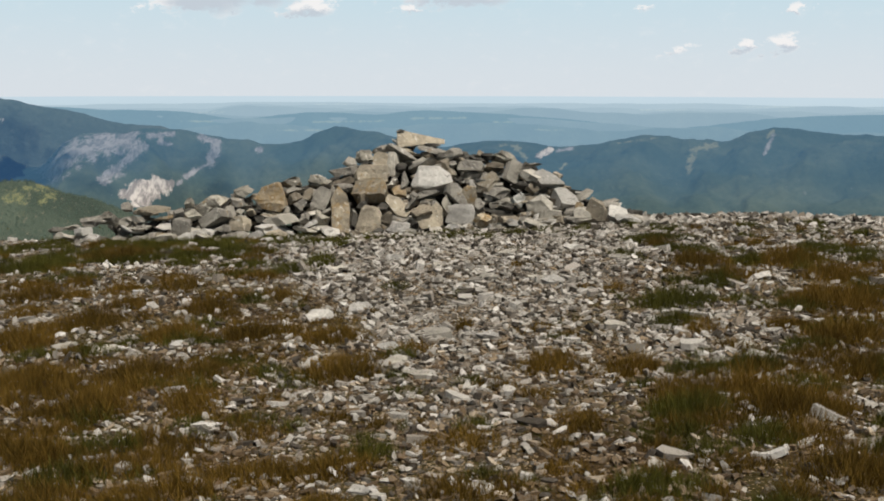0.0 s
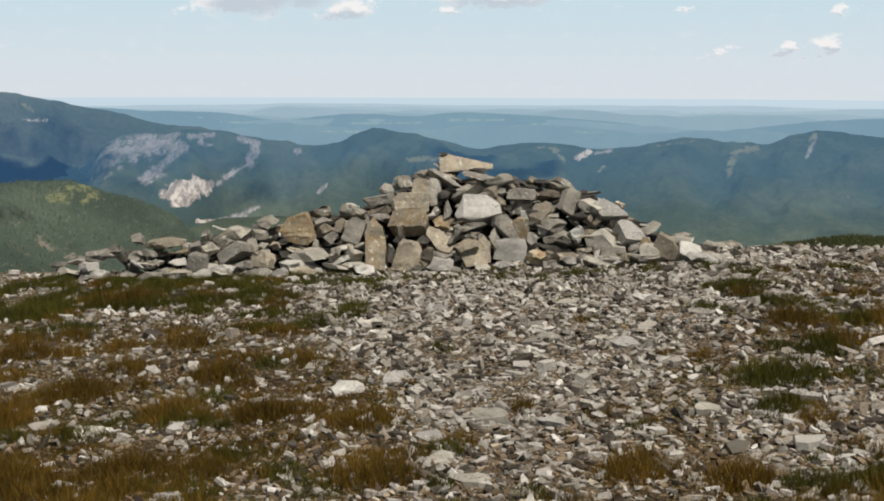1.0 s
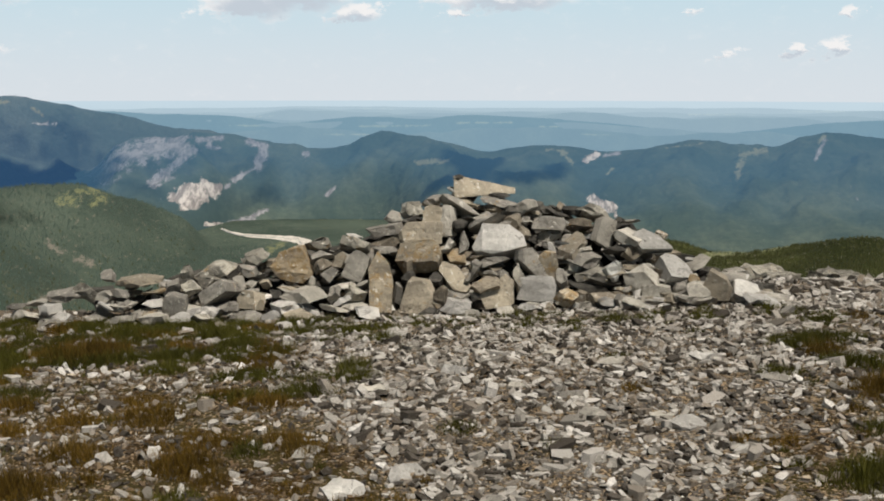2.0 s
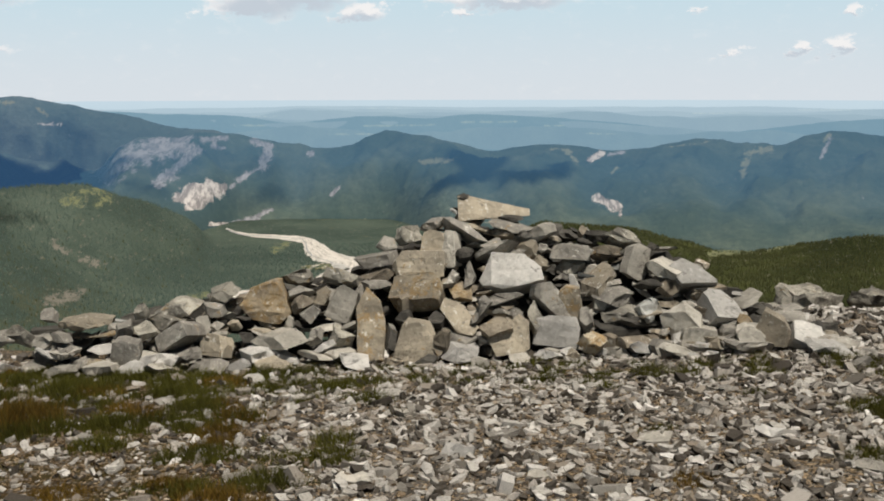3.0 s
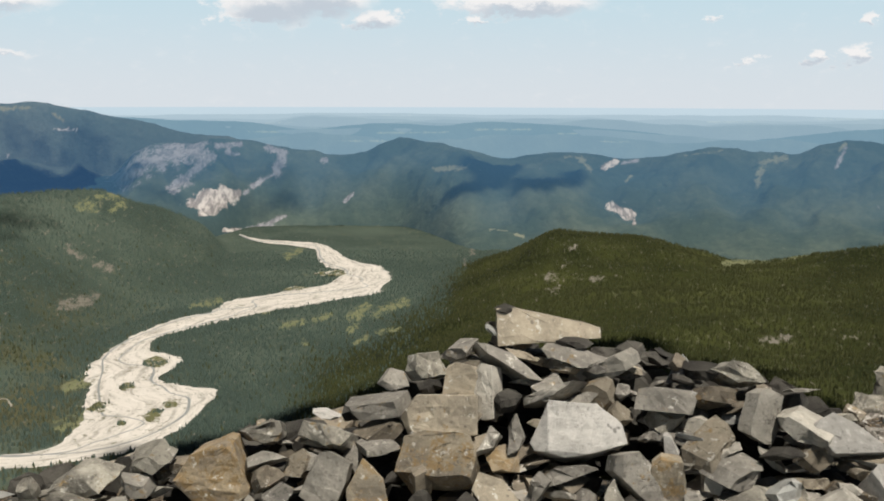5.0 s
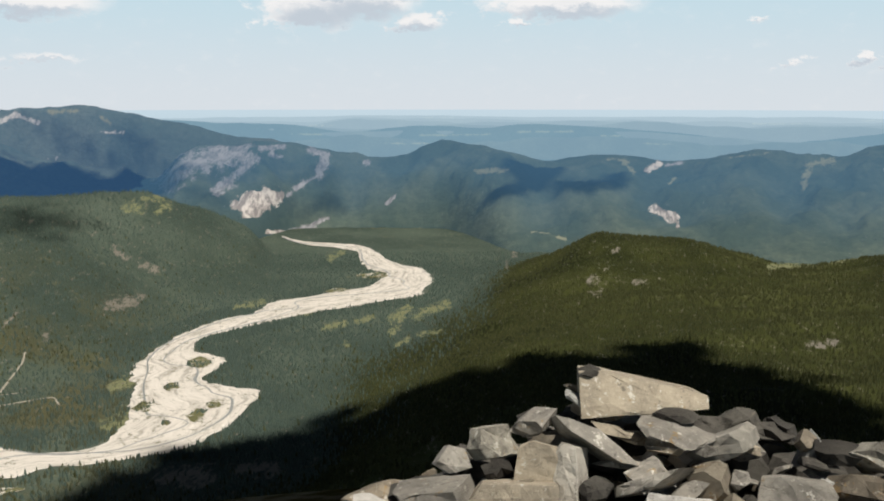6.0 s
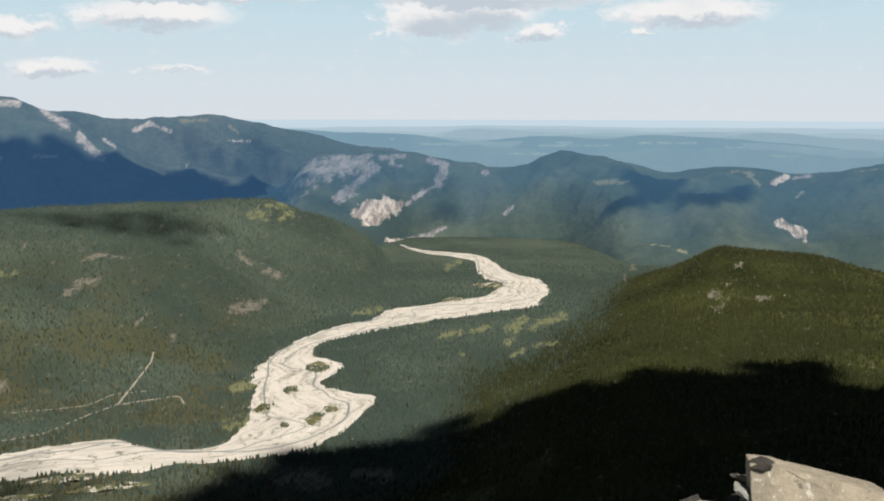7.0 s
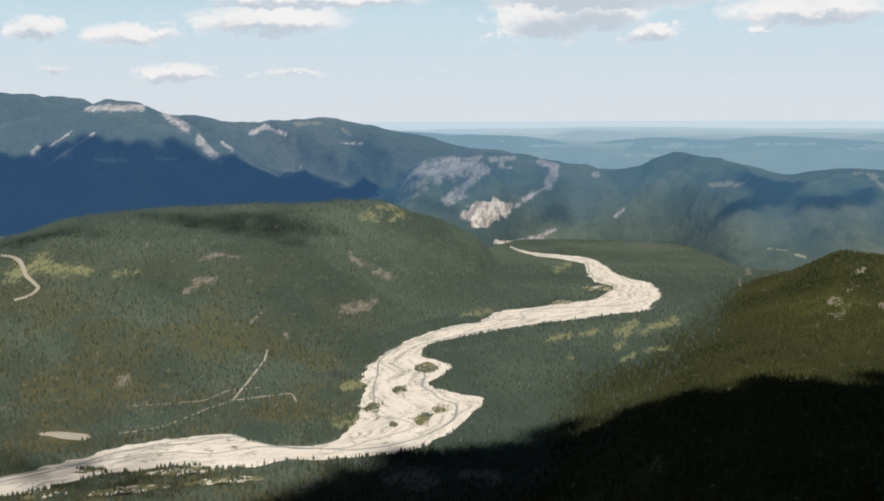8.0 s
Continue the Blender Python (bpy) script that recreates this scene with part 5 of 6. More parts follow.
stone(1.29, 9.28, 0.22, 0.15, 0.15, -15, "pale", "block")
stone(1.18, 9.25, 0.20, 0.17, 0.09, 0, "grey")
stone(-0.20, 9.67, 0.57, 0.15, 0.07, 20, "tan")
stone(-0.70, 9.49, 0.41, 0.10, 0.14, 10, "brown")
stone(-1.31, 9.48, 0.40, 0.14, 0.10, 10, "brown")
stone(-0.98, 9.52, 0.44, 0.10, 0.14, 5, "grey")
stone(0.12, 9.70, 0.61, 0.10, 0.10, 10, "tan")
stone(0.75, 9.60, 0.52, 0.17, 0.07, 0, "dark")
stone(1.07, 9.52, 0.44, 0.14, 0.07, 5, "brown")
stone(-0.96, 9.16, 0.11, 0.24, 0.08, 12, "white")
stone(-1.19, 9.18, 0.13, 0.27, 0.06, 0, "pale")
stone(0.86, 9.23, 0.18, 0.19, 0.10, 0, "pale")
stone(1.07, 9.21, 0.16, 0.25, 0.11, 6, "tan")
stone(1.31, 9.29, 0.23, 0.16, 0.17, -10, "pale", "block")
stone(1.43, 9.24, 0.19, 0.22, 0.27, -40, "tan")
stone(1.61, 9.23, 0.18, 0.20, 0.17, 12, "white", "block")
stone(1.68, 9.06, 0.02, 0.25, 0.07, 18, "white")
stone(1.29, 9.19, 0.14, 0.35, 0.09, 5, "grey")
stone(0.86, 9.18, 0.13, 0.24, 0.07, 20, "pale")
stone(0.54, 9.19, 0.14, 0.15, 0.09, 0, "pale")
stone(0.68, 9.19, 0.14, 0.19, 0.09, 10, "white")
stone(1.19, 9.24, 0.19, 0.14, 0.11, 0, "grey")
stone(0.95, 9.15, 0.11, 0.11, 0.06, 0, "white")
stone(1.05, 9.13, 0.09, 0.09, 0.06, 0, "white")
stone(-2.21, 9.14, 0.09, 0.26, 0.10, -18, "white")
stone(-2.48, 9.21, 0.16, 0.19, 0.09, 8, "white")
stone(-2.09, 9.08, 0.04, 0.21, 0.07, 5, "pale")
stone(-1.93, 9.20, 0.15, 0.14, 0.07, 0, "grey")
stone(-2.59, 9.37, 0.30, 0.30, 0.10, -8, "tan")
stone(-2.86, 9.38, 0.32, 0.13, 0.09, 0, "grey")
stone(-2.50, 9.29, 0.23, 0.21, 0.05, -8, "lichen")
stone(-2.71, 9.29, 0.23, 0.14, 0.07, 0, "grey")
stone(-2.81, 9.27, 0.21, 0.14, 0.09, 0, "pale")
stone(-2.67, 9.21, 0.16, 0.14, 0.07, 0, "grey")
stone(-2.23, 9.34, 0.27, 0.17, 0.12, -10, "rough")
stone(-2.39, 9.31, 0.25, 0.17, 0.12, 20, "grey")
stone(-0.01, 9.16, 0.12, 0.17, 0.06, 0, "pale")
stone(0.14, 9.23, 0.17, 0.17, 0.07, 0, "white")
stone(0.43, 9.21, 0.16, 0.17, 0.07, 5, "white")
stone(-0.56, 9.18, 0.13, 0.14, 0.06, 0, "dark")
stone(-0.74, 9.16, 0.11, 0.13, 0.07, 0, "brown")
stone(-1.56, 9.17, 0.12, 0.14, 0.06, 0, "white")
stone(-0.24, 9.18, 0.14, 0.12, 0.07, 5, "pale")
stone(0.28, 9.19, 0.14, 0.11, 0.07, 0, "brown")
stone(-3.12, 9.27, 0.21, 0.25, 0.10, -5, "grey")
stone(-3.18, 9.18, 0.13, 0.18, 0.11, 0, "white")
stone(-2.98, 9.30, 0.24, 0.19, 0.14, -10, "rough")
stone(-3.31, 9.20, 0.15, 0.20, 0.07, 5, "pale")
stone(-3.44, 9.19, 0.14, 0.16, 0.05, 0, "grey")
stone(-2.71, 9.34, 0.27, 0.21, 0.08, 0, "tan")
stone(1.59, 9.20, 0.15, 0.20, 0.12, 20, "pale")
stone(1.70, 9.17, 0.13, 0.20, 0.10, 10, "grey")
stone(1.79, 9.14, 0.09, 0.24, 0.08, 15, "grey")
stone(1.41, 9.25, 0.19, 0.21, 0.16, 20, "pale")


def cairn_top(x):
    """Height of the pile along its length."""
    return float(bend(x, (-3.6, -3.2, -2.6, -1.9, -1.3, -0.8, -0.45, 0.1, 0.5, 1.0, 1.4, 1.9, 2.3),
                      (0.02, 0.1, 0.22, 0.36, 0.49, 0.62, 0.82, 0.79, 0.71, 0.6, 0.4, 0.16, 0.0)))


# the heart, in near-black stone that puts shade into the gaps, and the back of the pile
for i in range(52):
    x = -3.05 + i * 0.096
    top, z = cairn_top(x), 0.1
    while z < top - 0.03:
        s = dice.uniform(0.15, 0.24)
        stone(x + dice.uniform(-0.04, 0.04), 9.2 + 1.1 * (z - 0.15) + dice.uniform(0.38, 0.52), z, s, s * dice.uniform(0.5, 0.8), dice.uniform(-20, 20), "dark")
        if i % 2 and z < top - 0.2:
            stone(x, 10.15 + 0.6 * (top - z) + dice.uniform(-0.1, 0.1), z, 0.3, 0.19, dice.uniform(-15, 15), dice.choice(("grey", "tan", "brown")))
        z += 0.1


# small stones wedged between the blocks
for _ in range(130):
    x = dice.uniform(-3.0, 1.9)
    top = cairn_top(x)
    z = dice.uniform(0.0, max(top - 0.06, 0.04)) + 0.1
    s = dice.uniform(0.05, 0.14)
    stone(x, 9.2 + 1.1 * (z - 0.15) + dice.uniform(0.08, 0.24), z, s, s * dice.uniform(0.3, 0.8), dice.uniform(-40, 40), dice.choice(("grey", "brown", "pale", "tan", "rough", "grey")))


# stones that lie along the foot
for _ in range(30):
    x = dice.uniform(-3.4, -1.3)
    s = dice.uniform(0.12, 0.28)
    stone(x, 9.16 + dice.uniform(-0.06, 0.1), 0.0, s, s * dice.uniform(0.3, 0.6), dice.gauss(0, 12), dice.choice(("pale", "grey", "white", "tan", "grey", "pale")))


# thin plates pushed in between
for _ in range(110):
    x = dice.choice((dice.uniform(-3.0, 1.9), dice.uniform(-0.5, 0.5), dice.uniform(0.4, 1.7)))
    top = cairn_top(x)
    z = dice.uniform(0.02, max(top - 0.04, 0.05)) + 0.1
    s = dice.uniform(0.12, 0.27)
    stone(x, 9.2 + 1.1 * (z - 0.15) + dice.uniform(0.03, 0.22), z, s, s * dice.uniform(0.14, 0.28), dice.gauss(0, 20), dice.choice(("grey", "pale", "tan", "grey", "white", "brown", "blue")))


# ---- outcrop beyond the cairn ----
def boulder(x, y, w, h, d, tone):
    bm = stone_mesh(w, h, d, None, False)
    for _ in range(3):
        long = [e for e in bm.edges if e.calc_length() > 0.07]
        bmesh.ops.subdivide_edges(bm, edges=long, cuts=1)
        bmesh.ops.triangulate(bm, faces=list(bm.faces))
    for v in bm.verts:
        p = v.co * 5 + Vector((x, y, 0))
        v.co += noise.noise_vector(p) * 0.06 + noise.noise_vector(p * 3.1) * 0.025
    ob = part("boulder", bm, ROCK[tone], None)
    ob.matrix_basis = pose(x, y, float(summit_height(x, y)) + 0.38 * h, 0, dice.uniform(-8, 8), dice.uniform(0, 60))
    return tagged(ob, "rough weathered grey limestone boulder in scree", "boulder", "outcrop boulders")


for x, y, w, h, d in ((3.2, 14.3, 0.62, 0.46, 0.5), (3.95, 14.3, 0.55, 0.46, 0.5), (2.72, 14.0, 0.3, 0.22, 0.3), (4.2, 14.2, 0.5, 0.32, 0.4), (4.9, 13.8, 0.6, 0.3, 0.5),
                      (5.6, 13.9, 0.6, 0.3, 0.5), (6.3, 13.6, 0.7, 0.3, 0.5), (7.1, 13.4, 0.6, 0.3, 0.5), (4.6, 12.8, 0.4, 0.2, 0.35), (6.6, 12.6, 0.5, 0.22, 0.4)):
    boulder(x, y, w, h, d, "rough")


# ---- grass ----
blades = {"dry": [], "green": []}


def tuft(x, y, w, h, tone="dry", count=None):
    """A cushion of fine grass blades, w wide and h high."""
    rng = np.random.default_rng(int(abs(x * 1000 + y * 77)) + 3)
    if y > 7.4 and tone == "dry" and rng.uniform() < 0.65:
        tone = "green"
    n = count or int(1400 * w * max(w * 0.7, 0.12) / 0.12) + 40
    n = min(n, 3600)
    a, q = rng.uniform(0, 6.283, n), np.sqrt(rng.uniform(0, 1, n))
    px, py = x + 0.5 * w * q * np.cos(a) * rng.uniform(0.7, 1.25, n), y + 0.32 * w * q * np.sin(a) * rng.uniform(0.7, 1.25, n)
    pz = summit_height(px, py) - 0.01
    tall = np.clip(h, 0.045, 0.165) * rng.uniform(0.35, 1.0, n) * (1.08 - 0.75 * q * q)
    lean = rng.uniform(0, 6.283, n)
    bow = tall * rng.uniform(0.15, 0.75, n)
    tip = np.stack([px + bow * np.cos(lean), py + bow * np.sin(lean), pz + tall], 1)
    turn = rng.uniform(0, 6.283, n)
    half = rng.uniform(0.0015, 0.0031, n)
    side = np.stack([np.cos(turn) * half, np.sin(turn) * half, 0 * half], 1)
    foot = np.stack([px, py, pz], 1)
    blades[tone].append(np.stack([foot - side, foot + side, tip], 1))


tuft(-2.14, 5.34, 0.64, 0.19)
tuft(-2.52, 6.06, 0.44, 0.18)
tuft(-1.73, 4.92, 0.53, 0.18)
tuft(-1.79, 4.42, 0.43, 0.19)
tuft(-1.60, 3.92, 0.49, 0.15)
tuft(-1.63, 5.43, 0.44, 0.19)
tuft(-1.58, 6.06, 0.42, 0.17)
tuft(-2.19, 6.40, 0.45, 0.15)
tuft(-2.04, 6.72, 0.35, 0.12)
tuft(-1.10, 6.01, 0.37, 0.17)
tuft(-1.49, 6.59, 0.37, 0.13)
tuft(-0.59, 5.95, 0.40, 0.12)
tuft(-0.53, 5.32, 0.48, 0.15)
tuft(-1.03, 3.99, 0.33, 0.21)
tuft(-0.72, 4.14, 0.39, 0.12)
tuft(-0.40, 4.16, 0.34, 0.12)
tuft(-0.45, 3.84, 0.23, 0.09)
tuft(-1.08, 6.80, 0.30, 0.10)
tuft(-2.72, 7.00, 0.33, 0.17)
tuft(-3.09, 7.82, 0.55, 0.14)
tuft(-2.58, 8.28, 0.71, 0.16)
tuft(-0.83, 4.98, 0.23, 0.09)
tuft(-0.88, 7.70, 0.34, 0.10, "green")
tuft(-0.28, 6.91, 0.23, 0.08, "green")
tuft(0.15, 6.07, 0.14, 0.14)
tuft(0.57, 5.30, 0.36, 0.17)
tuft(1.00, 5.21, 0.33, 0.18)
tuft(1.45, 6.33, 0.47, 0.18, "green")
tuft(1.84, 6.75, 0.34, 0.14, "green")
tuft(1.85, 7.24, 0.49, 0.15)
tuft(2.50, 7.26, 0.59, 0.16)
tuft(2.68, 6.89, 0.57, 0.15)
tuft(2.55, 6.34, 0.68, 0.17)
tuft(2.28, 5.65, 0.54, 0.17)
tuft(1.60, 4.56, 0.60, 0.22)
tuft(1.42, 4.83, 0.34, 0.14)
tuft(1.60, 3.90, 0.44, 0.19)
tuft(1.17, 4.92, 0.23, 0.11)
tuft(0.77, 3.85, 0.27, 0.14, "green")
tuft(-0.16, 5.03, 0.31, 0.07, "green")
tuft(0.15, 5.14, 0.26, 0.07, "green")
tuft(0.19, 4.03, 0.23, 0.09, "green")
tuft(0.47, 4.90, 0.28, 0.08)
tuft(1.95, 5.25, 0.35, 0.13)
tuft(1.72, 5.36, 0.25, 0.09)
tuft(0.58, 7.33, 0.24, 0.07)
tuft(-1.94, 7.34, 0.33, 0.08)
tuft(-2.58, 7.32, 0.30, 0.11)
tuft(-1.53, 7.79, 0.35, 0.07)
tuft(-1.28, 4.99, 0.17, 0.07)
tuft(0.16, 6.71, 0.19, 0.06, "green")
tuft(-0.42, 6.42, 0.14, 0.05)
tuft(0.96, 4.22, 0.20, 0.10)
tuft(-0.04, 4.24, 0.15, 0.06)
tuft(0.97, 6.70, 0.19, 0.07)
tuft(3.23, 7.67, 0.32, 0.09, "green")
tuft(2.84, 7.66, 0.36, 0.10, "green")
tuft(2.28, 7.93, 0.27, 0.06)
tuft(-0.67, 4.62, 0.21, 0.08, "green")
tuft(-1.32, 4.42, 0.16, 0.07)
tuft(-1.08, 5.42, 0.19, 0.07)
tuft(-2.10, 5.81, 0.21, 0.08)
tuft(-0.78, 8.49, 0.23, 0.11, "green")
tuft(-1.24, 8.74, 0.22, 0.08, "green")
tuft(-0.89, 7.89, 0.25, 0.12, "green")
tuft(-1.38, 8.24, 0.23, 0.11, "green")
tuft(-2.53, 8.78, 0.36, 0.15, "green")
tuft(-1.98, 8.83, 0.17, 0.09, "green")
tuft(-1.46, 8.04, 0.29, 0.10)
tuft(0.15, 8.97, 0.23, 0.07, "green")
tuft(0.78, 8.78, 0.31, 0.07, "green")
tuft(1.16, 8.70, 0.17, 0.07, "green")
tuft(0.56, 7.92, 0.19, 0.06, "green")
tuft(-1.99, 8.20, 0.21, 0.08)
tuft(-2.26, 8.15, 0.24, 0.13)
tuft(-1.96, 7.88, 0.22, 0.10)
tuft(-0.51, 8.72, 0.16, 0.05)
tuft(0.32, 8.74, 0.27, 0.06)
tuft(-0.65, 8.28, 0.15, 0.05, "green")
tuft(-1.22, 7.95, 0.14, 0.05)
tuft(1.10, 8.36, 0.13, 0.07, "green")
tuft(-0.00, 8.68, 0.16, 0.04, "green")
rng = np.random.default_rng(8)
for _ in range(420):
    x, y = rng.uniform(-4.2, 5.2), rng.uniform(3.6, 9.4)
    if rng.uniform() < scree_cover(x, y) * 1.05 or (8.9 < y and -3.2 < x < 2):
        continue
    tuft(x, y, rng.uniform(0.08, 0.34), rng.uniform(0.05, 0.1), "green" if rng.uniform() < 0.3 else "dry")
for _ in range(160):
    x, y = rng.uniform(-3.2, 3.6), rng.uniform(3.5, 6.2)
    if rng.uniform() > 0.9 * scree_cover(x, y):
        tuft(x, y, rng.uniform(0.12, 0.4), rng.uniform(0.05, 0.11), "green" if rng.uniform() < 0.25 else "dry")
for _ in range(30):
    x, y = rng.uniform(0.5, 3.2), rng.uniform(3.6, 5.6)
    if rng.uniform() > 0.7 * scree_cover(x, y):
        tuft(x, y, rng.uniform(0.15, 0.45), rng.uniform(0.06, 0.12), "green" if rng.uniform() < 0.35 else "dry")
for _ in range(34):
    x, y = rng.choice((rng.uniform(-3.8, -0.9), rng.uniform(1.3, 4.2))), rng.uniform(4.2, 8.4)
    tuft(x, y, rng.uniform(0.2, 0.5), rng.uniform(0.05, 0.1), "green" if rng.uniform() < 0.4 else "dry")
for _ in range(20):
    tuft(rng.uniform(-3.0, -0.7), rng.uniform(4.6, 7.5), rng.uniform(0.22, 0.5), rng.uniform(0.07, 0.12), "green" if rng.uniform() < 0.35 else "dry")
for _ in range(14):
    tuft(rng.uniform(1.3, 3.4), rng.uniform(4.8, 8.0), rng.uniform(0.2, 0.45), rng.uniform(0.06, 0.11), "green" if rng.uniform() < 0.4 else "dry")
for _ in range(36):
    tuft(rng.uniform(-3.5, -0.9), rng.uniform(7.6, 9.05), rng.uniform(0.14, 0.4), rng.uniform(0.06, 0.1), "green" if rng.uniform() < 0.6 else "dry")
for _ in range(24):
    tuft(rng.uniform(-3.5, -1.2), rng.uniform(8.95, 9.25), rng.uniform(0.12, 0.3), rng.uniform(0.06, 0.1), "green" if rng.uniform() < 0.6 else "dry")
for _ in range(44):
    tuft(rng.uniform(-3.4, 2.2), rng.uniform(8.45, 9.1), rng.uniform(0.1, 0.3), rng.uniform(0.04, 0.08), "green" if rng.uniform() < 0.7 else "dry")
# fuller turf beside the path and at the foot of the cairn
for _ in range(46):
    tuft(rng.uniform(1.0, 2.8), rng.uniform(3.6, 5.2), rng.uniform(0.2, 0.46), rng.uniform(0.09, 0.16), "green" if rng.uniform() < 0.4 else "dry")
for _ in range(34):
    tuft(rng.uniform(-2.8, -1.2), rng.uniform(3.6, 5.4), rng.uniform(0.2, 0.42), rng.uniform(0.09, 0.16), "green" if rng.uniform() < 0.3 else "dry")
for _ in range(70):
    x, y = rng.uniform(-3.8, -1.5), rng.uniform(7.9, 9.12)
    tuft(x, y, rng.uniform(0.14, 0.4), rng.uniform(0.07, 0.12), "green" if rng.uniform() < 0.7 else "dry")
for _ in range(46):
    tuft(rng.uniform(-1.6, 1.9), rng.uniform(8.75, 9.15), rng.uniform(0.1, 0.26), rng.uniform(0.05, 0.09), "green")
for _ in range(46):
    tuft(rng.uniform(1.35, 3.7), rng.uniform(5.7, 8.2), rng.uniform(0.16, 0.42), rng.uniform(0.07, 0.14), "green" if rng.uniform() < 0.55 else "dry")
# low cushions between the stones
for _ in range(700):
    x, y = rng.uniform(-4.2, 4.8), rng.uniform(3.6, 9.0)
    if rng.uniform() > 0.25 + 0.75 * scree_cover(x, y):
        tuft(x, y, rng.uniform(0.07, 0.2), rng.uniform(0.04, 0.07), "green" if rng.uniform() < 0.45 else "dry", 90)
# the rest of the summit, thinner
for _ in range(420):
    x, y = rng.normal(0, 4.2), rng.uniform(-7, 9.5)
    if abs(x) > 10 or (y > 3.6 and abs(x) < 4) or rng.uniform() < scree_cover(x, y) * 0.9:
        continue
    tuft(x, y, rng.uniform(0.15, 0.5), rng.uniform(0.05, 0.11), "green" if rng.uniform() < 0.3 else "dry", 220)
for tone, mat, words in (("dry", GRASS, "dry brown alpine grass tufts"), ("green", GREEN, "low green alpine plants and grass")):
    v = np.concatenate(blades[tone])
    n = len(v)
    tri = np.arange(3 * n).reshape(-1, 3)
    mesh = bpy.data.meshes.new("grass")
    load_mesh(mesh, v.reshape(-1, 3), tri)
    mesh.materials.append(mat)
    tagged(new("grass", mesh), words, "grass", kind="stuff")


# ---- loose stones on the summit ----
def chip_shapes(count):
    """Flat broken stones, one unit long."""
    shapes = []
    for _ in range(count):
        bm = bmesh.new()
        k = dice.choice((5, 6, 7))
        thick = dice.uniform(0.14, 0.32)
        for i in range(k):
            a = 6.283 * (i + dice.uniform(-0.3, 0.3)) / k
            r = 0.5 * dice.uniform(0.72, 1.0)
            sy = dice.uniform(0.4, 0.8)
            bm.verts.new((r * math.cos(a), r * sy * math.sin(a), thick * dice.uniform(0.3, 0.6)))
            bm.verts.new((0.94 * r * math.cos(a), 0.94 * r * sy * math.sin(a), -thick * 0.7))
        hull = bmesh.ops.convex_hull(bm, input=list(bm.verts))
        bmesh.ops.delete(bm, geom=list({g for g in hull["geom_interior"] + hull["geom_unused"] if isinstance(g, bmesh.types.BMVert)}), context="VERTS")
        bmesh.ops.triangulate(bm, faces=list(bm.faces))
        mesh = bpy.data.meshes.new("stone")
        bm.to_mesh(mesh)
        bm.free()
        mesh.materials.append(SCREE)
        shapes.append(mesh)
    return shapes


CHIPS = chip_shapes(16)


def chip_pose(x, y, size, rng):
    lean = 24 if rng.uniform() < 0.25 else 12
    turn = rng.normal(0, 45)
    m = pose(x, y, float(summit_height(x, y)) + 0.05 * size, rng.normal(0, lean), rng.normal(0, lean), turn)
    return m @ Matrix.Diagonal((size, size * rng.uniform(0.7, 1.0), size * rng.uniform(0.7, 1.3), 1))


FLATS = random.Random(4)


def flat_stone(x, y, w):
    """A broad pale slab lying in the turf."""
    w *= 0.85
    bm = stone_mesh(w, w * FLATS.uniform(0.5, 0.75), w * FLATS.uniform(0.14, 0.24), None, False)
    ob = part("stone", bm, ROCK[FLATS.choice(("white", "pale", "white", "pale"))], ground)
    ob.matrix_basis = pose(x, y, float(summit_height(x, y)) + 0.005 * w, 90 + FLATS.uniform(-6, 22), FLATS.uniform(-10, 10), FLATS.uniform(-35, 35))
    return ob


flat_stone(-0.04, 5.97, 0.38)
flat_stone(0.28, 5.90, 0.20)
flat_stone(-0.24, 5.48, 0.19)
flat_stone(-0.10, 5.29, 0.25)
flat_stone(-0.28, 5.72, 0.19)
flat_stone(1.55, 6.09, 0.31)
flat_stone(1.42, 5.83, 0.20)
flat_stone(1.47, 5.38, 0.25)
flat_stone(1.50, 5.12, 0.21)
flat_stone(1.66, 5.48, 0.19)
flat_stone(-1.08, 4.68, 0.19)
flat_stone(1.37, 4.11, 0.19)
flat_stone(0.14, 5.62, 0.14)
flat_stone(-1.83, 5.29, 0.17)
flat_stone(-1.29, 5.38, 0.10)
flat_stone(-1.50, 4.37, 0.16)
flat_stone(-1.64, 4.56, 0.14)
flat_stone(-1.84, 4.46, 0.12)
flat_stone(0.03, 4.70, 0.11)
flat_stone(0.92, 4.65, 0.09)
flat_stone(-1.50, 5.88, 0.19)
flat_stone(-2.22, 5.99, 0.21)
flat_stone(-1.96, 5.88, 0.24)
flat_stone(-1.60, 5.43, 0.10)
flat_stone(-0.49, 6.46, 0.22)
flat_stone(-0.76, 6.30, 0.25)
flat_stone(0.67, 7.00, 0.16)
flat_stone(0.36, 7.00, 0.19)
flat_stone(0.77, 6.88, 0.23)
flat_stone(-0.95, 6.69, 0.22)
flat_stone(1.04, 5.99, 0.20)
flat_stone(1.83, 5.25, 0.22)
flat_stone(1.67, 5.29, 0.19)
flat_stone(-1.03, 5.47, 0.09)
flat_stone(-1.35, 4.22, 0.15)
flat_stone(-0.31, 3.95, 0.14)
flat_stone(0.16, 3.92, 0.16)
flat_stone(-0.11, 4.00, 0.14)
flat_stone(-0.73, 7.42, 0.21)
flat_stone(-0.33, 7.66, 0.21)
flat_stone(0.52, 7.78, 0.21)
flat_stone(1.04, 7.78, 0.26)
flat_stone(1.32, 7.42, 0.21)
flat_stone(0.01, 7.42, 0.16)
flat_stone(0.23, 8.01, 0.18)
flat_stone(-0.58, 8.25, 0.18)


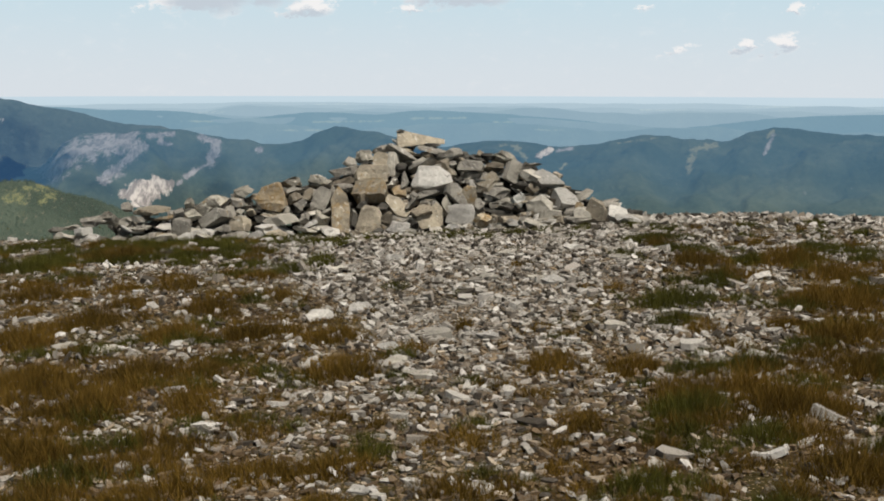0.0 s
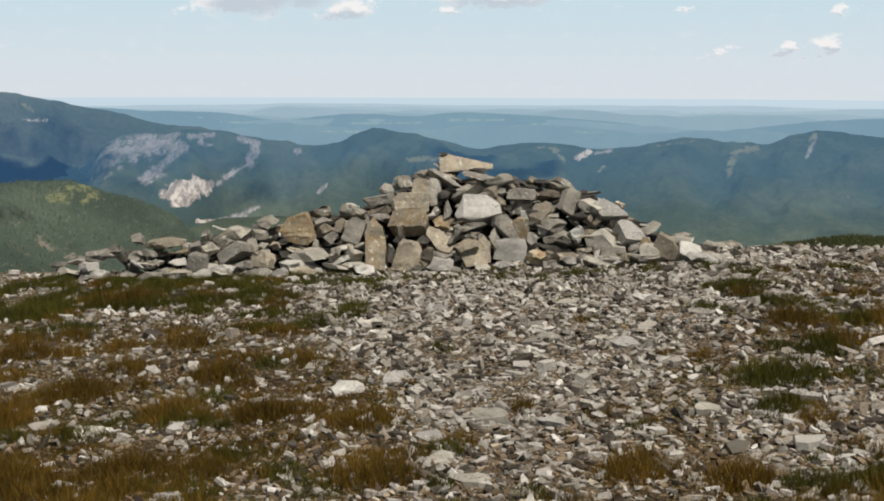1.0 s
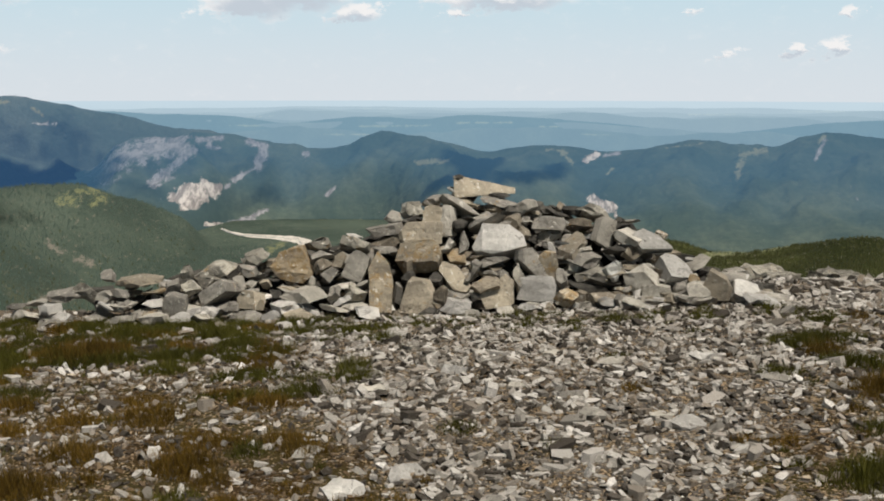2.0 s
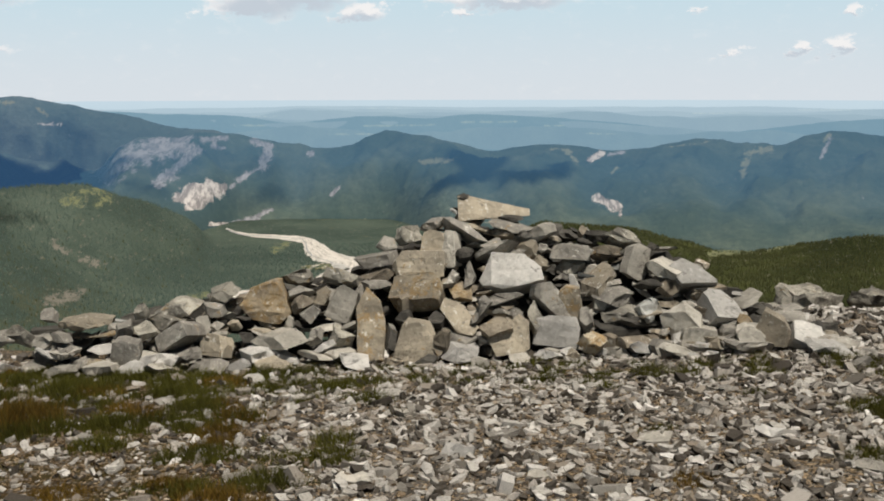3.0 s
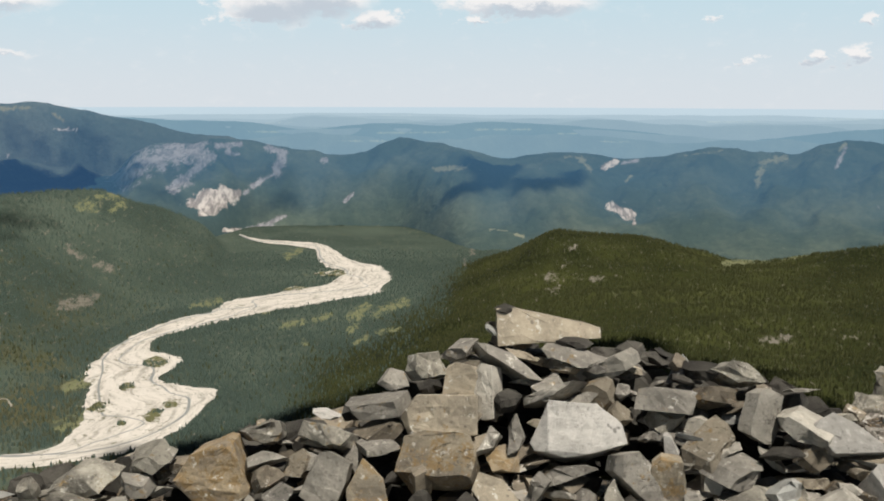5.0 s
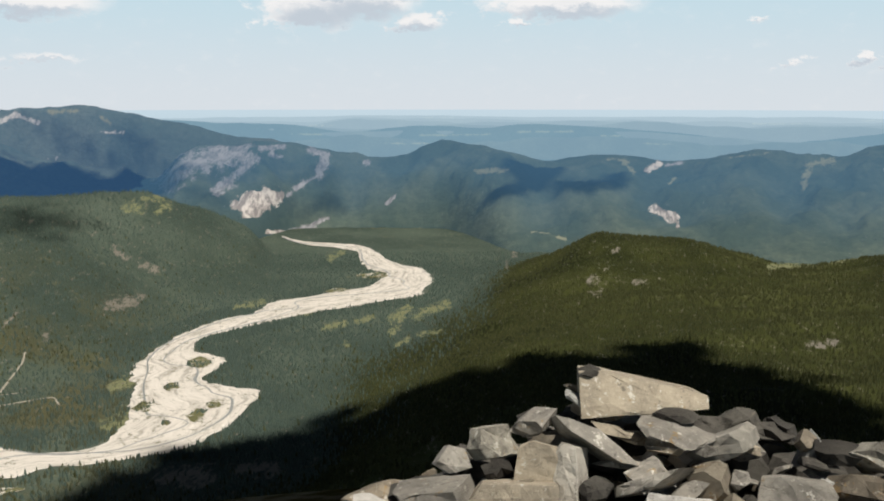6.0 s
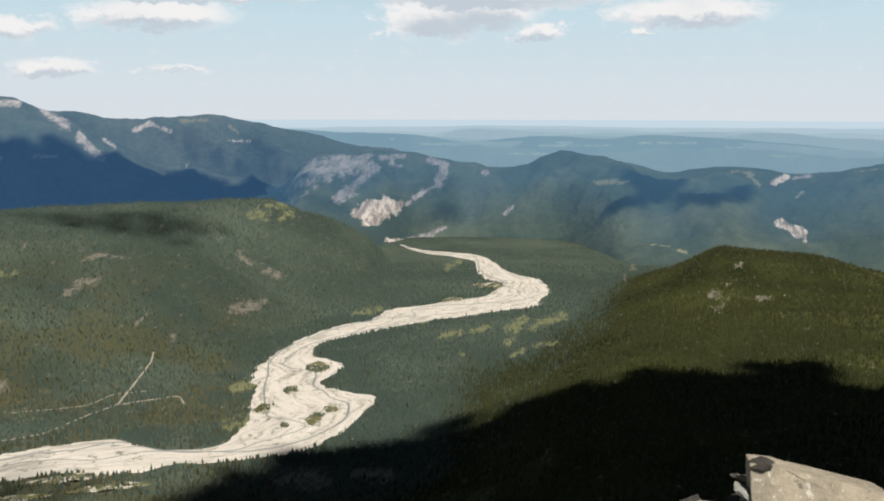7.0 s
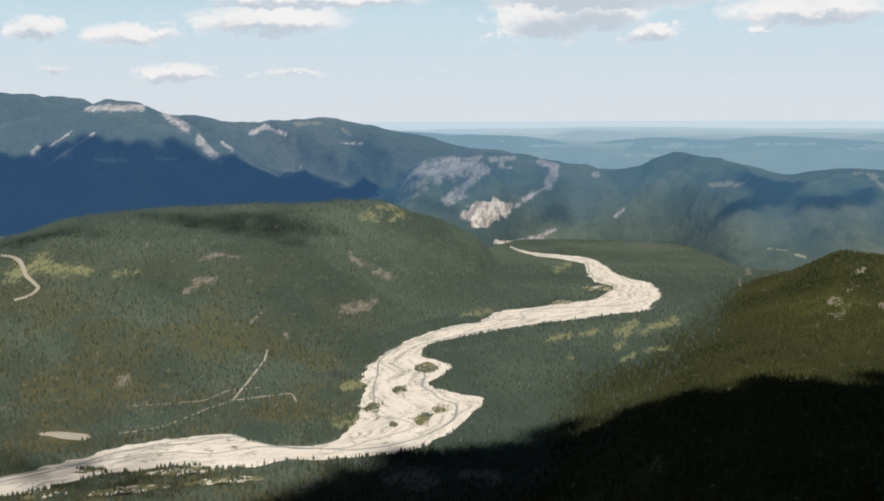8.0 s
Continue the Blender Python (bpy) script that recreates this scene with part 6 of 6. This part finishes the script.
# larger single stones
rng = np.random.default_rng(21)
made = 0
while made < 250:
    x, y = rng.uniform(-3.6, 4.2), rng.uniform(4.0, 9.1)
    if rng.uniform() > 0.25 + scree_cover(x, y):
        continue
    ob = new("stone", CHIPS[int(rng.integers(len(CHIPS)))])
    ob.parent = ground
    ob.matrix_basis = chip_pose(x, y, rng.uniform(0.08, 0.19), rng)
    made += 1


def build_scree(count, area, sizes, seed, reach=0.12, mat=SCREE, shun=0.0):
    """Loose stones joined into one sheet of rubble."""
    rng = np.random.default_rng(seed)
    tris, points = [], []
    shape_v = [np.array([v.co[:] for v in m.vertices]) for m in CHIPS]
    shape_f = [np.array([p.vertices[:] for p in m.polygons if p.normal.z > -0.6]) for m in CHIPS]
    x = rng.uniform(area[0], area[1], count)
    y = rng.uniform(area[2], area[3], count)
    cover = scree_cover(x, y)
    ok = rng.uniform(0, 1, count) < (reach + cover * (1 - reach)) * (1 - shun * cover)
    x, y = x[ok], y[ok]
    n = len(x)
    z = summit_height(x, y)
    size = sizes[0] + (sizes[1] - sizes[0]) * rng.uniform(0, 1, n) ** 2.2
    steep = np.where(rng.uniform(0, 1, n) < 0.35, 0.65, 0.28)
    a, b, c = rng.normal(0, 1, n) * steep, rng.normal(0, 1, n) * steep, rng.normal(0, 0.9, n)
    base = 0
    which = rng.integers(len(CHIPS), size=n)
    for k in range(len(CHIPS)):
        i = np.where(which == k)[0]
        v = shape_v[k][None] * size[i, None, None] * np.stack([np.ones(len(i)), rng.uniform(0.7, 1, len(i)), rng.uniform(0.7, 1.3, len(i))], 1)[:, None]
        ca, sa, cb, sb, cc, sc = np.cos(a[i]), np.sin(a[i]), np.cos(b[i]), np.sin(b[i]), np.cos(c[i]), np.sin(c[i])
        X, Y, Z = v[..., 0], v[..., 1], v[..., 2]
        Y, Z = Y * ca[:, None] - Z * sa[:, None], Y * sa[:, None] + Z * ca[:, None]
        X, Z = X * cb[:, None] + Z * sb[:, None], -X * sb[:, None] + Z * cb[:, None]
        X, Y = X * cc[:, None] - Y * sc[:, None], X * sc[:, None] + Y * cc[:, None]
        v = np.stack([X + x[i, None], Y + y[i, None], Z + z[i, None] + 0.1 * size[i, None]], -1)
        points.append(v.reshape(-1, 3))
        nv = v.shape[1]
        tris.append((base + np.arange(len(i))[:, None, None] * nv + shape_f[k][None]).reshape(-1, 3))
        base += len(i) * nv
    mesh = bpy.data.meshes.new("rubble")
    load_mesh(mesh, np.concatenate(points), np.concatenate(tris))
    mesh.materials.append(mat)
    ob = new("rubble", mesh)
    ob.parent = ground
    return tagged(ob, "loose broken limestone rubble", kind="stuff")


build_scree(26000, (-4.2, 4.6, 3.6, 9.8), (0.024, 0.085), 31, 0.28)
build_scree(18000, (-3.8, 4.2, 3.6, 8.6), (0.018, 0.06), 32, 0.9, CRUMBS, 0.8)
build_scree(18000, (-2.8, 3.6, 4.6, 9.4), (0.022, 0.095), 35, 0.08)
build_scree(5000, (-13, 13, -11, 19), (0.04, 0.16), 34, 0.25)
build_scree(7000, (-7, 7, -6, 3.7), (0.025, 0.09), 36, 0.45)
build_scree(2500, (-8, -4, 3.0, 9.5), (0.03, 0.1), 37, 0.4)
build_scree(2500, (4.4, 8.5, 3.0, 9.0), (0.03, 0.1), 38, 0.4)
build_scree(9000, (1.6, 9.0, 8.8, 15.5), (0.04, 0.16), 33, 0.3)
build_scree(5000, (-2.8, 2.8, 3.6, 5.8), (0.03, 0.085), 39, 0.8, CRUMBS)
build_scree(2600, (-2.8, 2.8, 3.6, 6.2), (0.03, 0.09), 40, 0.7)
